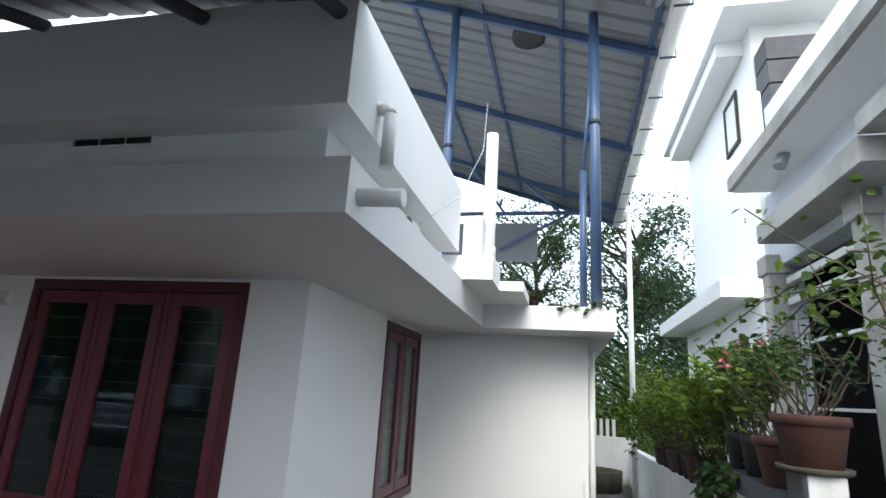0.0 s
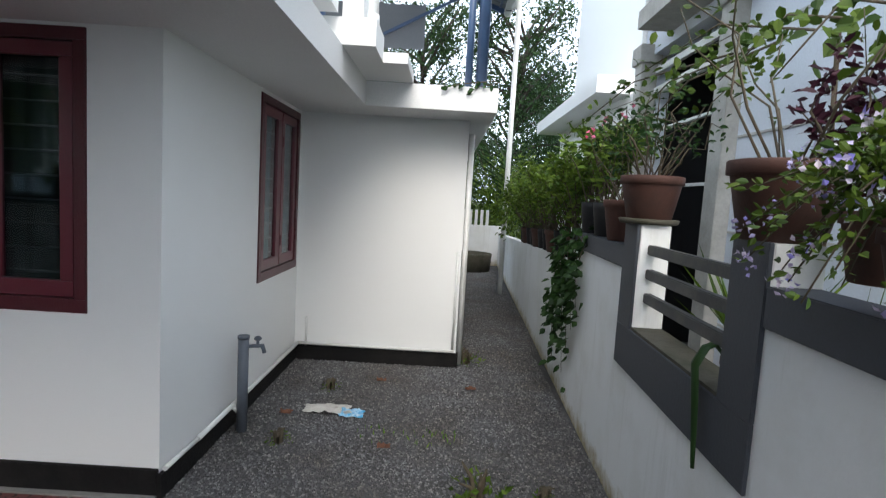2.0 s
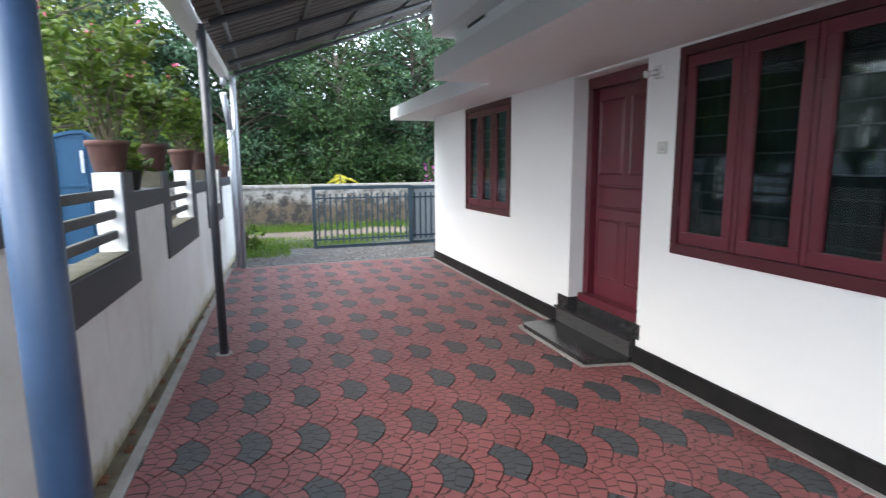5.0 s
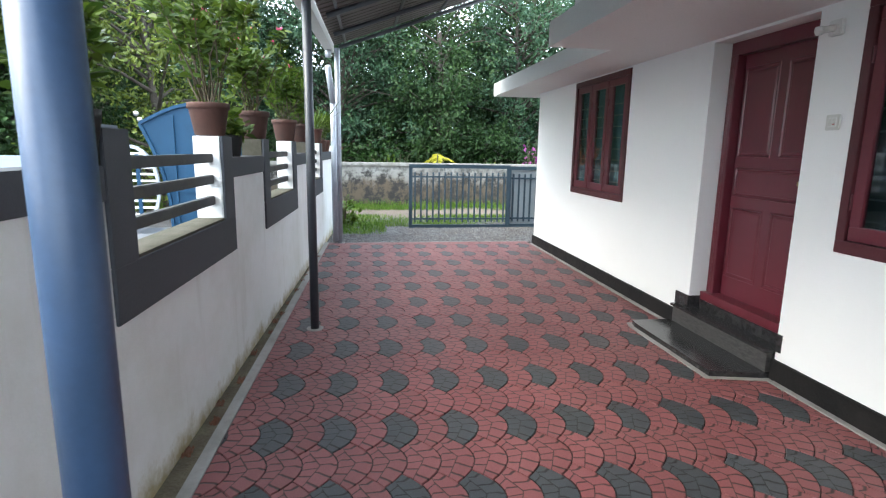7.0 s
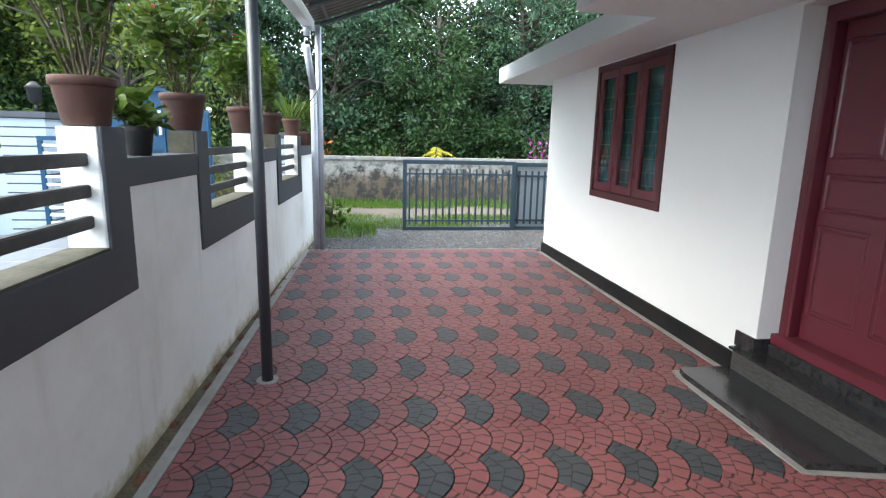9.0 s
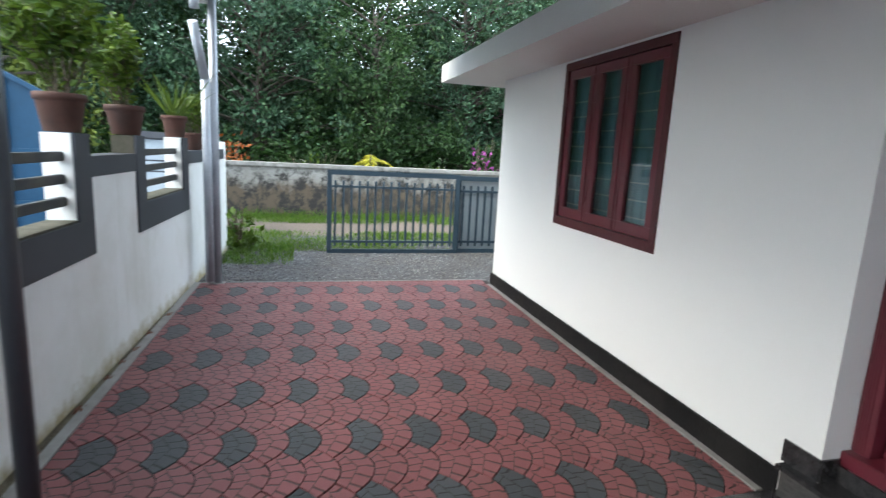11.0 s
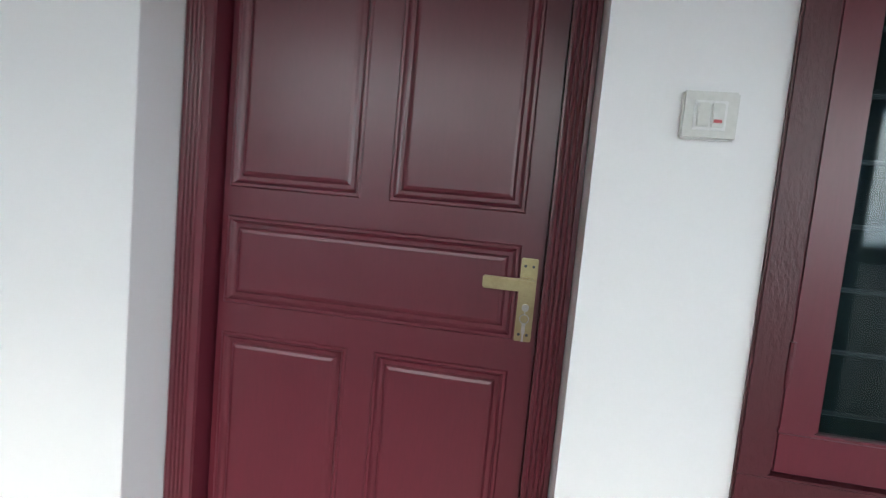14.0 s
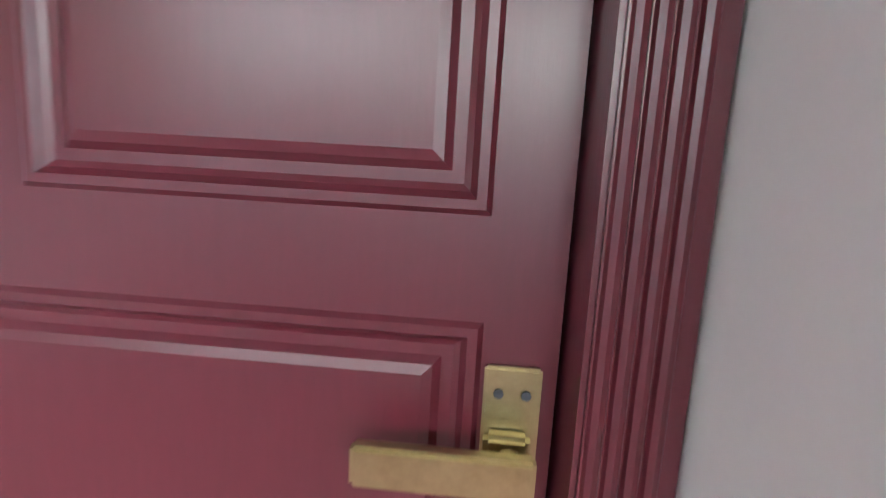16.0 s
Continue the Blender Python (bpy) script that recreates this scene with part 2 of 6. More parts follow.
PLASTIC_BAG = surface("clear_dirty_plastic", (0.50, 0.48, 0.44), (0.36, 0.34, 0.30), 60, 9.0, 0.35, 0.8, 0.7)
BLUE_PACK = surface("blue_plastic_wrapper", (0.05, 0.35, 0.62), (0.6, 0.68, 0.72), 60, 14.0, 0.35, 0.5, 0.9)
STEEL = surface("bright_steel", (0.55, 0.54, 0.52), None, 100, 20, 0.3, 0.05, metal=1.0)
GLASS = glass_material("window_glass", (0.70, 0.78, 0.78))
LEAF_TREE = leaf_material("tree_leaves", (0.011, 0.032, 0.011), (0.048, 0.095, 0.030))
LEAF_TEAL = leaf_material("blue_green_leaves", (0.018, 0.050, 0.030), (0.085, 0.155, 0.095))
LEAF_LIGHT = leaf_material("light_leaves", (0.04, 0.08, 0.010), (0.115, 0.17, 0.022))
LEAF_YELLOW = leaf_material("yellow_leaves", (0.30, 0.28, 0.02), (0.45, 0.40, 0.05))
LEAF_ORANGE = leaf_material("orange_leaves", (0.3, 0.07, 0.02), (0.45, 0.14, 0.04))
LEAF_POT = leaf_material("pot_plant_leaves", (0.028, 0.060, 0.008), (0.105, 0.150, 0.020))
LEAF_HEDGE = leaf_material("fine_yellow_green_leaves", (0.05, 0.10, 0.013), (0.17, 0.245, 0.035))
LEAF_DARK = leaf_material("deep_green_leaves", (0.012, 0.036, 0.009), (0.036, 0.08, 0.02))
LEAF_PURPLE = leaf_material("purple_leaves", (0.035, 0.010, 0.022), (0.075, 0.018, 0.04))
PINK = leaf_material("pink_petals", (0.55, 0.05, 0.16), (0.65, 0.16, 0.30))
MAGENTA = leaf_material("magenta_petals", (0.42, 0.06, 0.38), (0.55, 0.14, 0.50))
LILAC = leaf_material("lilac_petals", (0.20, 0.17, 0.60), (0.75, 0.62, 0.78))
GRASS = leaf_material("grass_blades", (0.05, 0.12, 0.012), (0.15, 0.23, 0.035))
PAVER_RED = paver_material("red_paver", (0.165, 0.046, 0.048), (0.205, 0.075, 0.073))
PAVER_GREY = paver_material("charcoal_paver", (0.028, 0.032, 0.037), (0.046, 0.053, 0.055))



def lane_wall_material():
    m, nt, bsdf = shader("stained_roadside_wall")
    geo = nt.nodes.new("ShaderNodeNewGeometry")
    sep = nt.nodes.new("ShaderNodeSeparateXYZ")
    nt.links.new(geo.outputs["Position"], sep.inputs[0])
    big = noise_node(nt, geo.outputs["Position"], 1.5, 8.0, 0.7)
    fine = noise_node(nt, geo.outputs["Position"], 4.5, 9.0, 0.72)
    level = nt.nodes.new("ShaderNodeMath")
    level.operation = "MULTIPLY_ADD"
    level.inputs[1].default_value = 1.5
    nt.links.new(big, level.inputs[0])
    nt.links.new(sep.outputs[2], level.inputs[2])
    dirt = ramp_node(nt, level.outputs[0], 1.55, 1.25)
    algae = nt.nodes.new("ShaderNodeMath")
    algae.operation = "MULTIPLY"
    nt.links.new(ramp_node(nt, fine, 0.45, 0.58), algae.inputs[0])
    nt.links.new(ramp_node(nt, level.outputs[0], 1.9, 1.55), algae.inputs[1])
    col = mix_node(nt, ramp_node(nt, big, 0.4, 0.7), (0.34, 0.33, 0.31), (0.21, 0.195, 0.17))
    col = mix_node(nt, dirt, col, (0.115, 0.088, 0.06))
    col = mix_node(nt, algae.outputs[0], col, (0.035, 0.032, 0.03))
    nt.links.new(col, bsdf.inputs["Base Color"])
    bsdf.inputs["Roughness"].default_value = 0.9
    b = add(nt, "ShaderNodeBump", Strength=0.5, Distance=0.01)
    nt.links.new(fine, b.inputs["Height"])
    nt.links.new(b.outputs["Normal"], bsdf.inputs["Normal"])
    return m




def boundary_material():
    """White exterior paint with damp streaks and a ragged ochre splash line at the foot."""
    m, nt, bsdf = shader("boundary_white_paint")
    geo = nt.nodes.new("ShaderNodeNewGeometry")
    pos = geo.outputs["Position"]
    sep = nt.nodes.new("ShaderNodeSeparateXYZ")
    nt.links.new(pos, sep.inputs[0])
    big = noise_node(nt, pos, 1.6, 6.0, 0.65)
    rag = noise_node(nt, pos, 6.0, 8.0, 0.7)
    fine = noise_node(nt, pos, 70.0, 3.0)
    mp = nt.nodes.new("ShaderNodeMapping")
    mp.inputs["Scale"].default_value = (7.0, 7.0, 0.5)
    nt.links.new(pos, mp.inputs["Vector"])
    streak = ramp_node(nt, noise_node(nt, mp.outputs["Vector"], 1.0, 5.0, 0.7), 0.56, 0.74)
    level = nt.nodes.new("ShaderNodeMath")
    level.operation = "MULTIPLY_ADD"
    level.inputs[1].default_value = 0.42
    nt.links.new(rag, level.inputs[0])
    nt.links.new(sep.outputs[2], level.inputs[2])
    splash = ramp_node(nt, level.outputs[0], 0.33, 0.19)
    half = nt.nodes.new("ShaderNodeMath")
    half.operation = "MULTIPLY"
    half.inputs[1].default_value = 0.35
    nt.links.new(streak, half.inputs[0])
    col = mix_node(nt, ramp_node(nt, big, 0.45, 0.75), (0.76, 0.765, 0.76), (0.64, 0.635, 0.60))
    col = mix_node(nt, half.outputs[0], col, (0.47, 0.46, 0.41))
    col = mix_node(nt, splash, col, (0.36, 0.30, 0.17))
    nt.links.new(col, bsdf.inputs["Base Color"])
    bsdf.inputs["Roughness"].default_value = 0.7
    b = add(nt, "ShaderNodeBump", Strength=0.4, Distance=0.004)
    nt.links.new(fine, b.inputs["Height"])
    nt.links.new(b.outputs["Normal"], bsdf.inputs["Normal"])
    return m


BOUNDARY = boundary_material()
PORCH_BLUE = surface("pale_blue_porch_paint", (0.62, 0.66, 0.72), (0.54, 0.57, 0.61), 70, 1.2, 0.65, 0.2, 0.5)
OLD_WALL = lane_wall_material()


# ---- mesh helpers ----
def link_mesh(name, bm, material, parent=None, label=""):
    me = bpy.data.meshes.new(name)
    bm.to_mesh(me)
    bm.free()
    for mt in material if isinstance(material, (list, tuple)) else (material,):
        me.materials.append(mt)
    ob = new(name, me)
    if parent is not None:
        ob.parent = parent
    if label:
        ob["label"] = label
    return ob


part = link_mesh


def box(bm, x0, x1, y0, y1, z0, z1, bevel=0.0, m=None):
    r = bmesh.ops.create_cube(bm, size=1.0, matrix=Matrix.Translation(((x0 + x1) / 2, (y0 + y1) / 2, (z0 + z1) / 2))
                              @ Matrix.Diagonal((x1 - x0, y1 - y0, z1 - z0, 1)))
    vs = r["verts"]
    if bevel:
        es = list({e for v in vs for e in v.link_edges})
        b = bmesh.ops.bevel(bm, geom=es, offset=bevel, segments=2, affect="EDGES")
        vs = list({v for f in b["faces"] for v in f.verts} | {v for v in vs if v.is_valid})
    if m is not None:
        bmesh.ops.transform(bm, matrix=m, verts=vs)
    return vs


def boxes(*specs, bevel=0.0):
    bm = bmesh.new()
    for s in specs:
        box(bm, *s, bevel=bevel)
    return bm


def tube(bm, a, b, r, r2=None, seg=12):
    a, b = Vector(a), Vector(b)
    d = b - a
    m = Matrix.Translation((a + b) / 2) @ d.to_track_quat("Z", "Y").to_matrix().to_4x4()
    return bmesh.ops.create_cone(bm, cap_ends=True, segments=seg, radius1=r, radius2=r if r2 is None else r2, depth=d.length, matrix=m)["verts"]


def tubes(*specs, seg=12):
    bm = bmesh.new()
    for s in specs:
        tube(bm, *s, seg=seg)
    smooth(bm)
    return bm


def bar(bm, a, b, w, h, bevel=0.0):
    """A rectangular bar from a to b, w wide across and h high."""
    a, b = Vector(a), Vector(b)
    d = b - a
    q = d.to_track_quat("X", "Z").to_matrix().to_4x4()
    box(bm, -d.length / 2, d.length / 2, -w / 2, w / 2, -h / 2, h / 2, bevel, Matrix.Translation((a + b) / 2) @ q)


def smooth(bm):
    for f in bm.faces:
        f.smooth = len(f.verts) == 4


def lathe(bm, profile, seg=24, m=None):
    """A turned shape from (radius, height) pairs."""
    rings = []
    for r, z in profile:
        rings.append([bm.verts.new((r * math.cos(2 * math.pi * i / seg), r * math.sin(2 * math.pi * i / seg), z)) for i in range(seg)])
    for a, b in zip(rings, rings[1:]):
        for i in range(seg):
            f = bm.faces.new((a[i], a[(i + 1) % seg], b[(i + 1) % seg], b[i]))
            f.smooth = True
    bm.faces.new(rings[0][::-1])
    bm.faces.new(rings[-1])
    if m is not None:
        bmesh.ops.transform(bm, matrix=m, verts=[v for ring in rings for v in ring])


def prism(bm, outline, z0, z1):
    """An upright prism over a plan outline."""
    lo = [bm.verts.new((x, y, z0)) for x, y in outline]
    hi = [bm.verts.new((x, y, z1)) for x, y in outline]
    n = len(outline)
    bm.faces.new(hi)
    bm.faces.new(lo[::-1])
    for i in range(n):
        bm.faces.new((lo[i], lo[(i + 1) % n], hi[(i + 1) % n], hi[i]))
    bmesh.ops.recalc_face_normals(bm, faces=bm.faces)


def thing(name, label, category, group="", kind="", at=(0, 0, 0)):
    ob = new(name)
    ob.location = at
    ob.empty_display_size = 0.1
    return tagged(ob, label, category, group, kind)


def structure(name, bm, material, label="", category=""):
    return tagged(link_mesh(name, bm, material), label, category, kind="structure")


def wall_with_holes(bm, u0, u1, z0, z1, v0, v1, holes, along_y=False):
    """A wall from u0 to u1, v0 to v1 thick, with openings (u0, u1, z0, z1) through it."""
    us = sorted({u0, u1, *(h[0] for h in holes), *(h[1] for h in holes)})
    zs = sorted({z0, z1, *(h[2] for h in holes), *(h[3] for h in holes)})
    nu, nz = len(us) - 1, len(zs) - 1
    solid = [[not any(h[0] <= (us[i] + us[i + 1]) / 2 <= h[1] and h[2] <= (zs[j] + zs[j + 1]) / 2 <= h[3] for h in holes)
              for j in range(nz)] for i in range(nu)]
    cache = {}

    def vert(i, j, k):
        if (i, j, k) not in cache:
            u, v, z = us[i], (v0, v1)[k], zs[j]
            cache[i, j, k] = bm.verts.new((v, u, z) if along_y else (u, v, z))
        return cache[i, j, k]

    for i in range(nu):
        for j in range(nz):
            if not solid[i][j]:
                continue
            for k in (0, 1):
                bm.faces.new([vert(a, b, k) for a, b in ((i, j), (i + 1, j), (i + 1, j + 1), (i, j + 1))])
            for di, dj, e in ((-1, 0, ((i, j), (i, j + 1))), (1, 0, ((i + 1, j), (i + 1, j + 1))),
                              (0, -1, ((i, j), (i + 1, j))), (0, 1, ((i, j + 1), (i + 1, j + 1)))):
                a, b = i + di, j + dj
                if not (0 <= a < nu and 0 <= b < nz and solid[a][b]):
                    p, q = e
                    bm.faces.new((vert(*p, 0), vert(*q, 0), vert(*q, 1), vert(*p, 1)))
    bmesh.ops.recalc_face_normals(bm, faces=bm.faces)


def quads_mesh(name, verts, faces, material, parent=None, smooth_faces=False):
    me = bpy.data.meshes.new(name)
    me.from_pydata(verts.tolist() if hasattr(verts, "tolist") else verts, [], faces.tolist() if hasattr(faces, "tolist") else faces)
    me.materials.append(material)
    ob = new(name, me)
    if parent is not None:
        ob.parent = parent
    return ob


def leaf_arrays(rng, centres, outward, length, width, droop=0.3, jitter=0.8, fine=False):
    """Folded leaves (two triangles along the midrib) at the centres, turned roughly outward."""
    n = len(centres)
    d = outward + rng.normal(0, jitter, (n, 3)) + np.array((0, 0, -droop))
    d /= np.linalg.norm(d, axis=1, keepdims=True) + 1e-9
    side = np.cross(d, rng.normal(0, 1, (n, 3)))
    side /= np.linalg.norm(side, axis=1, keepdims=True) + 1e-9
    up = np.cross(side, d)
    ln = (length * rng.uniform(0.6, 1.25, n))[:, None]
    wd = (width * rng.uniform(0.7, 1.2, n))[:, None]
    base = centres
    tip = centres + d * ln
    mid = centres + d * ln * 0.45
    if fine:
        bend = np.array((0, 0, -0.12)) * ln
        rows = [base]
        for s, w in ((0.28, 0.40), (0.62, 0.42)):
            rows.append(centres + d * ln * s + side * wd * w + up * wd * 0.14)
        rows.append(tip + bend)
        for s, w in ((0.62, 0.42), (0.28, 0.40)):
            rows.append(centres + d * ln * s - side * wd * w + up * wd * 0.14)
        i = np.arange(n)[:, None] * 6
        faces = np.concatenate([i + np.array(t) for t in ((0, 2, 1), (0, 3, 2), (0, 4, 3), (0, 5, 4))], 0)
        return np.stack(rows, 1).reshape(-1, 3), faces
    l = mid + side * wd / 2 + up * wd * 0.15
    r = mid - side * wd / 2 + up * wd * 0.15
    verts = np.stack((base, l, tip, r), 1).reshape(-1, 3)
    i = np.arange(n)[:, None] * 4
    faces = np.concatenate((i + np.array((0, 2, 1)), i + np.array((0, 3, 2))), 0)
    return verts, faces


def leaves(name, rng, centres, outward, length, width, material, parent=None, droop=0.3, jitter=0.8, fine=False):
    v, f = leaf_arrays(rng, np.asarray(centres, float), np.asarray(outward, float), length, width, droop, jitter, fine)
    return quads_mesh(name, v, f, material, parent)


# ---- ground ----
LINTEL, SLAB_LO, SLAB_HI, GRAVEL_Z = 2.40, 2.42, 2.625, -0.02
bm = bmesh.new()
box(bm, -400, 400, -400, 400, -1.0, -0.12)
structure("ground", bm, GRASS_BED, "grassy earth around the plots", "ground")
structure("gravel_yard", boxes((0.0, 2.9, -3.6, 11.3, -0.2, GRAVEL_Z), (-9.95, -7.93, -3.6, 8.0, -0.2, GRAVEL_Z - 0.02)), GRAVEL_BED,
          "dark crushed-stone gravel around the house", "gravel")
structure("gravel_verge", boxes((-11.6, -9.95, -9.0, 9.0, -0.2, -0.06)), GRAVEL_BED, "thin gravel outside the gate", "gravel")
structure("road", boxes((-14.0, -11.6, -60, 60, -0.2, -0.075)), EARTH, "unpaved brown earth lane", "road")


def drive_wall_y(x):
    """Face of the drive's boundary wall, which runs slightly askew to the house."""
    return -3.775 - 0.043 * x


def kerb_y(x):
    return -3.585 - 0.028 * x


def strip(x0, x1, lo, hi, z0, z1):
    """A strip of ground between two slanting lines."""
    bm = bmesh.new()
    prism(bm, ((x0, lo(x0)), (x1, lo(x1)), (x1, hi(x1)), (x0, hi(x0))), z0, z1)
    return bm


structure("pavement", strip(-7.93, -0.004, kerb_y, lambda x: 0.0, -0.2, -0.010), JOINT_SAND, "dark sand bed under the drive pavers", "pavement")
structure("soil_strip", strip(-7.93, 2.4, drive_wall_y, lambda x: kerb_y(x) - 0.066, -0.2, -0.004), SOIL, "mossy soil strip along the boundary wall", "soil")
structure("kerb", strip(-7.93, 0.0, lambda x: kerb_y(x) - 0.065, kerb_y, -0.2, 0.010), CEMENT, "cement edging of the drive", "kerb")
structure("drive_end", boxes((-7.95, -7.93, -3.36, 0.0, -0.2, 0.006), bevel=0.004), CEMENT, "cement edging across the end of the drive", "kerb")
structure("drive_edging", boxes((-7.7, -3.56, -0.062, -0.022, -0.1, 0.008), (-2.24, 0.0, -0.062, -0.022, -0.1, 0.008)), CEMENT, "thin cement joint along the plinth", "edging")

# ---- house ----
bm = bmesh.new()
wall_with_holes(bm, -7.70, 0.0, 0.0, SLAB_LO, 0.0, 0.23,
                [(-6.17, -4.665, 0.988, LINTEL), (-1.94, -0.38, 0.965, LINTEL), (-3.312, -2.278, 0.0, LINTEL)])
structure("wall_front", bm, WHITE, "smooth white-painted front wall of the house", "wall")
bm = bmesh.new()
wall_with_holes(bm, 0.23, 2.55, 0.0, SLAB_LO, -0.23, 0.0, [(1.41, 2.47, 0.92, 2.385)], along_y=True)
structure("wall_side", bm, WHITE, "white-painted side wall with a narrow window", "wall")
structure("wall_annex", boxes((-0.23, 1.62, 2.55, 2.75, 0.0, SLAB_LO), (1.42, 1.62, 2.75, 7.4, 0.0, SLAB_LO)), WHITE, "white-painted projecting annex wall", "wall")
structure("wall_west", boxes((-7.70, -7.5, 0.23, 7.4, 0.0, SLAB_LO)), WHITE, "white-painted end wall facing the lane", "wall")
structure("wall_back", boxes((-7.5, 1.42, 7.2, 7.4, 0.0, SLAB_LO)), WHITE, "white-painted rear wall", "wall")
structure("floor", boxes((-7.5, -0.23, 0.23, 2.75, 0.0, 0.30), (-7.5, 1.42, 2.75, 7.2, 0.0, 0.30)), ROOM, "indoor floor", "floor")
structure("wall_room", boxes((-7.5, 0.0, 3.2, 3.3, 0.30, SLAB_LO), (-4.1, -4.0, 0.23, 3.2, 0.30, SLAB_LO)), ROOM, "indoor wall behind the windows", "wall")
bm = bmesh.new()
prism(bm, ((-8.37, -0.60), (-3.90, -0.60), (-3.90, -1.18), (0.70, -1.18), (0.70, 1.97), (1.83, 1.97), (1.83, 7.8), (-8.37, 7.8)), SLAB_LO, SLAB_HI)
structure("ceiling", bm, SOFFIT, "white roof slab with wide overhanging sunshade", "roof slab")
bm = boxes((-3.75, 0.52, -1.02, -0.87, SLAB_HI, 2.84), (0.37, 0.52, -0.87, 1.6, SLAB_HI, 2.84), (-3.75, -3.6, -0.87, 3.0, SLAB_HI, 2.84))
structure("parapet_base", bm, WHITE, "recessed white band under the parapet", "parapet")
structure("parapet", boxes((-3.90, 0.67, -1.20, -1.0, 2.82, 3.28), (0.47, 0.67, -1.0, 0.87, 2.82, 3.28), (-3.90, -3.70, -1.0, 3.0, 2.82, 3.28)), WHITE,
          "white-painted parapet round the roof terrace", "parapet")
structure("terrace_step", boxes((0.30, 0.92, 0.88, 1.30, SLAB_HI, 2.80), (0.30, 1.10, 1.30, 1.96, SLAB_HI, 2.70)), WHITE,
          "stepped white masonry blocks on the roof slab", "masonry")
structure("terrace_pier", boxes((0.68, 0.82, 0.95, 1.15, 2.80, 3.12), bevel=0.006), WHITE, "short white pier on the roof slab", "pier")
bm = boxes((-7.722, -3.50, -0.022, 0.0, -0.05, 0.15), (-2.29, 0.0, -0.022, 0.0, -0.05, 0.15), bevel=0.004)
structure("plinth_front", bm, PLINTH, "glossy black painted plinth band", "plinth")
structure("plinth_side", boxes((0.0, 0.022, -0.022, 2.53, -0.1, 0.128), (0.0, 1.642, 2.528, 2.55, -0.1, 0.128), (1.62, 1.642, 2.55, 7.4, -0.1, 0.128), (-7.722, -7.70, 0.0, 7.4, -0.1, 0.13), bevel=0.004), PLINTH,
          "rough black painted plinth band", "plinth")


# ---- windows and door of the house ----
def window(name, width, height, sashes, m, cloth, label):
    """A casement window; u runs along the wall from 0 to width, v into it, z up."""
    w = thing(name, label, "window", kind="structure")
    fr = 0.065
    bm = boxes((0, width, -0.012, 0.09, 0, 0.075), (0, width, -0.012, 0.09, height - fr, height),
               (0, fr, -0.012, 0.09, 0.075, height - fr), (width - fr, width, -0.012, 0.09, 0.075, height - fr), bevel=0.004)
    inner = width - 2 * fr
    step = inner / sashes
    part("window_frame", bm, MAROON_ROUGH, w, "thickly brushed maroon frame")
    for i in range(1, sashes):
        u = fr + i * step
        part("mullion", boxes((u - 0.02, u + 0.02, 0.004, 0.085, 0.075, height - fr), bevel=0.004), MAROON, w)
    for i in range(sashes):
        a = fr + i * step + (0.022 if i else 0.004)
        b = fr + (i + 1) * step - (0.022 if i < sashes - 1 else 0.004)
        z0, z1, st = 0.08, height - fr - 0.005, 0.075
        bm = boxes((a, b, 0.0, 0.035, z0, z0 + 0.085), (a, b, 0.0, 0.035, z1 - st, z1), (a, a + st, 0.0, 0.035, z0 + 0.085, z1 - st),
                   (b - st, b, 0.0, 0.035, z0 + 0.085, z1 - st), bevel=0.005)
        sash = part("sash", bm, MAROON, w)
        p = part("pane", boxes((a + st - 0.005, b - st + 0.005, 0.016, 0.020, z0 + 0.08, z1 - st + 0.005)), GLASS, sash, "dark reflecting glass")
        p.visible_shadow = False
        hinge = bmesh.new()
        for z in (z0 + 0.22, z1 - 0.25):
            tube(hinge, (a + 0.002, -0.006, z - 0.045), (a + 0.002, -0.006, z + 0.045), 0.007, seg=8)
        part("hinge", hinge, MAROON, sash)
    rods = bmesh.new()
    k = int((height - 0.3) / 0.125)
    for j in range(k):
        z = 0.2 + j * 0.125
        tube(rods, (fr, 0.050, z), (width - fr, 0.050, z), 0.005, seg=6)
    part("grille", rods, STEEL if cloth is CURTAIN else DARK_STEEL, w, "thin horizontal security rods")
    bm = bmesh.new()
    n = int(width / 0.02)
    cols = []
    for j in range(n + 1):
        u = width * j / n
        v = 0.085 + 0.010 * math.sin(u * 55) + 0.006 * math.sin(u * 23 + 1)
        cols.append((bm.verts.new((u, v, -0.1)), bm.verts.new((u, v, height - 0.05))))
    for (a0, a1), (b0, b1) in zip(cols, cols[1:]):
        bm.faces.new((a0, b0, b1, a1)).smooth = True
    part("curtain", bm, cloth, w, "pleated curtain hanging behind the glass")
    w.matrix_basis = m
    return w


window("window_1", 1.56, 1.435, 3, pose(-1.94, 0, 0.965), CURTAIN_DIMMED, "maroon three-sash casement window with dark glass")
window("window_2", 1.505, 1.412, 3, pose(-6.17, 0, 0.988), CURTAIN, "maroon three-sash casement window with teal curtains")
window("window_3", 1.06, 1.465, 2, pose(0, 1.41, 0.92, 0, 0, 90), CURTAIN, "maroon two-sash casement window on the side wall")


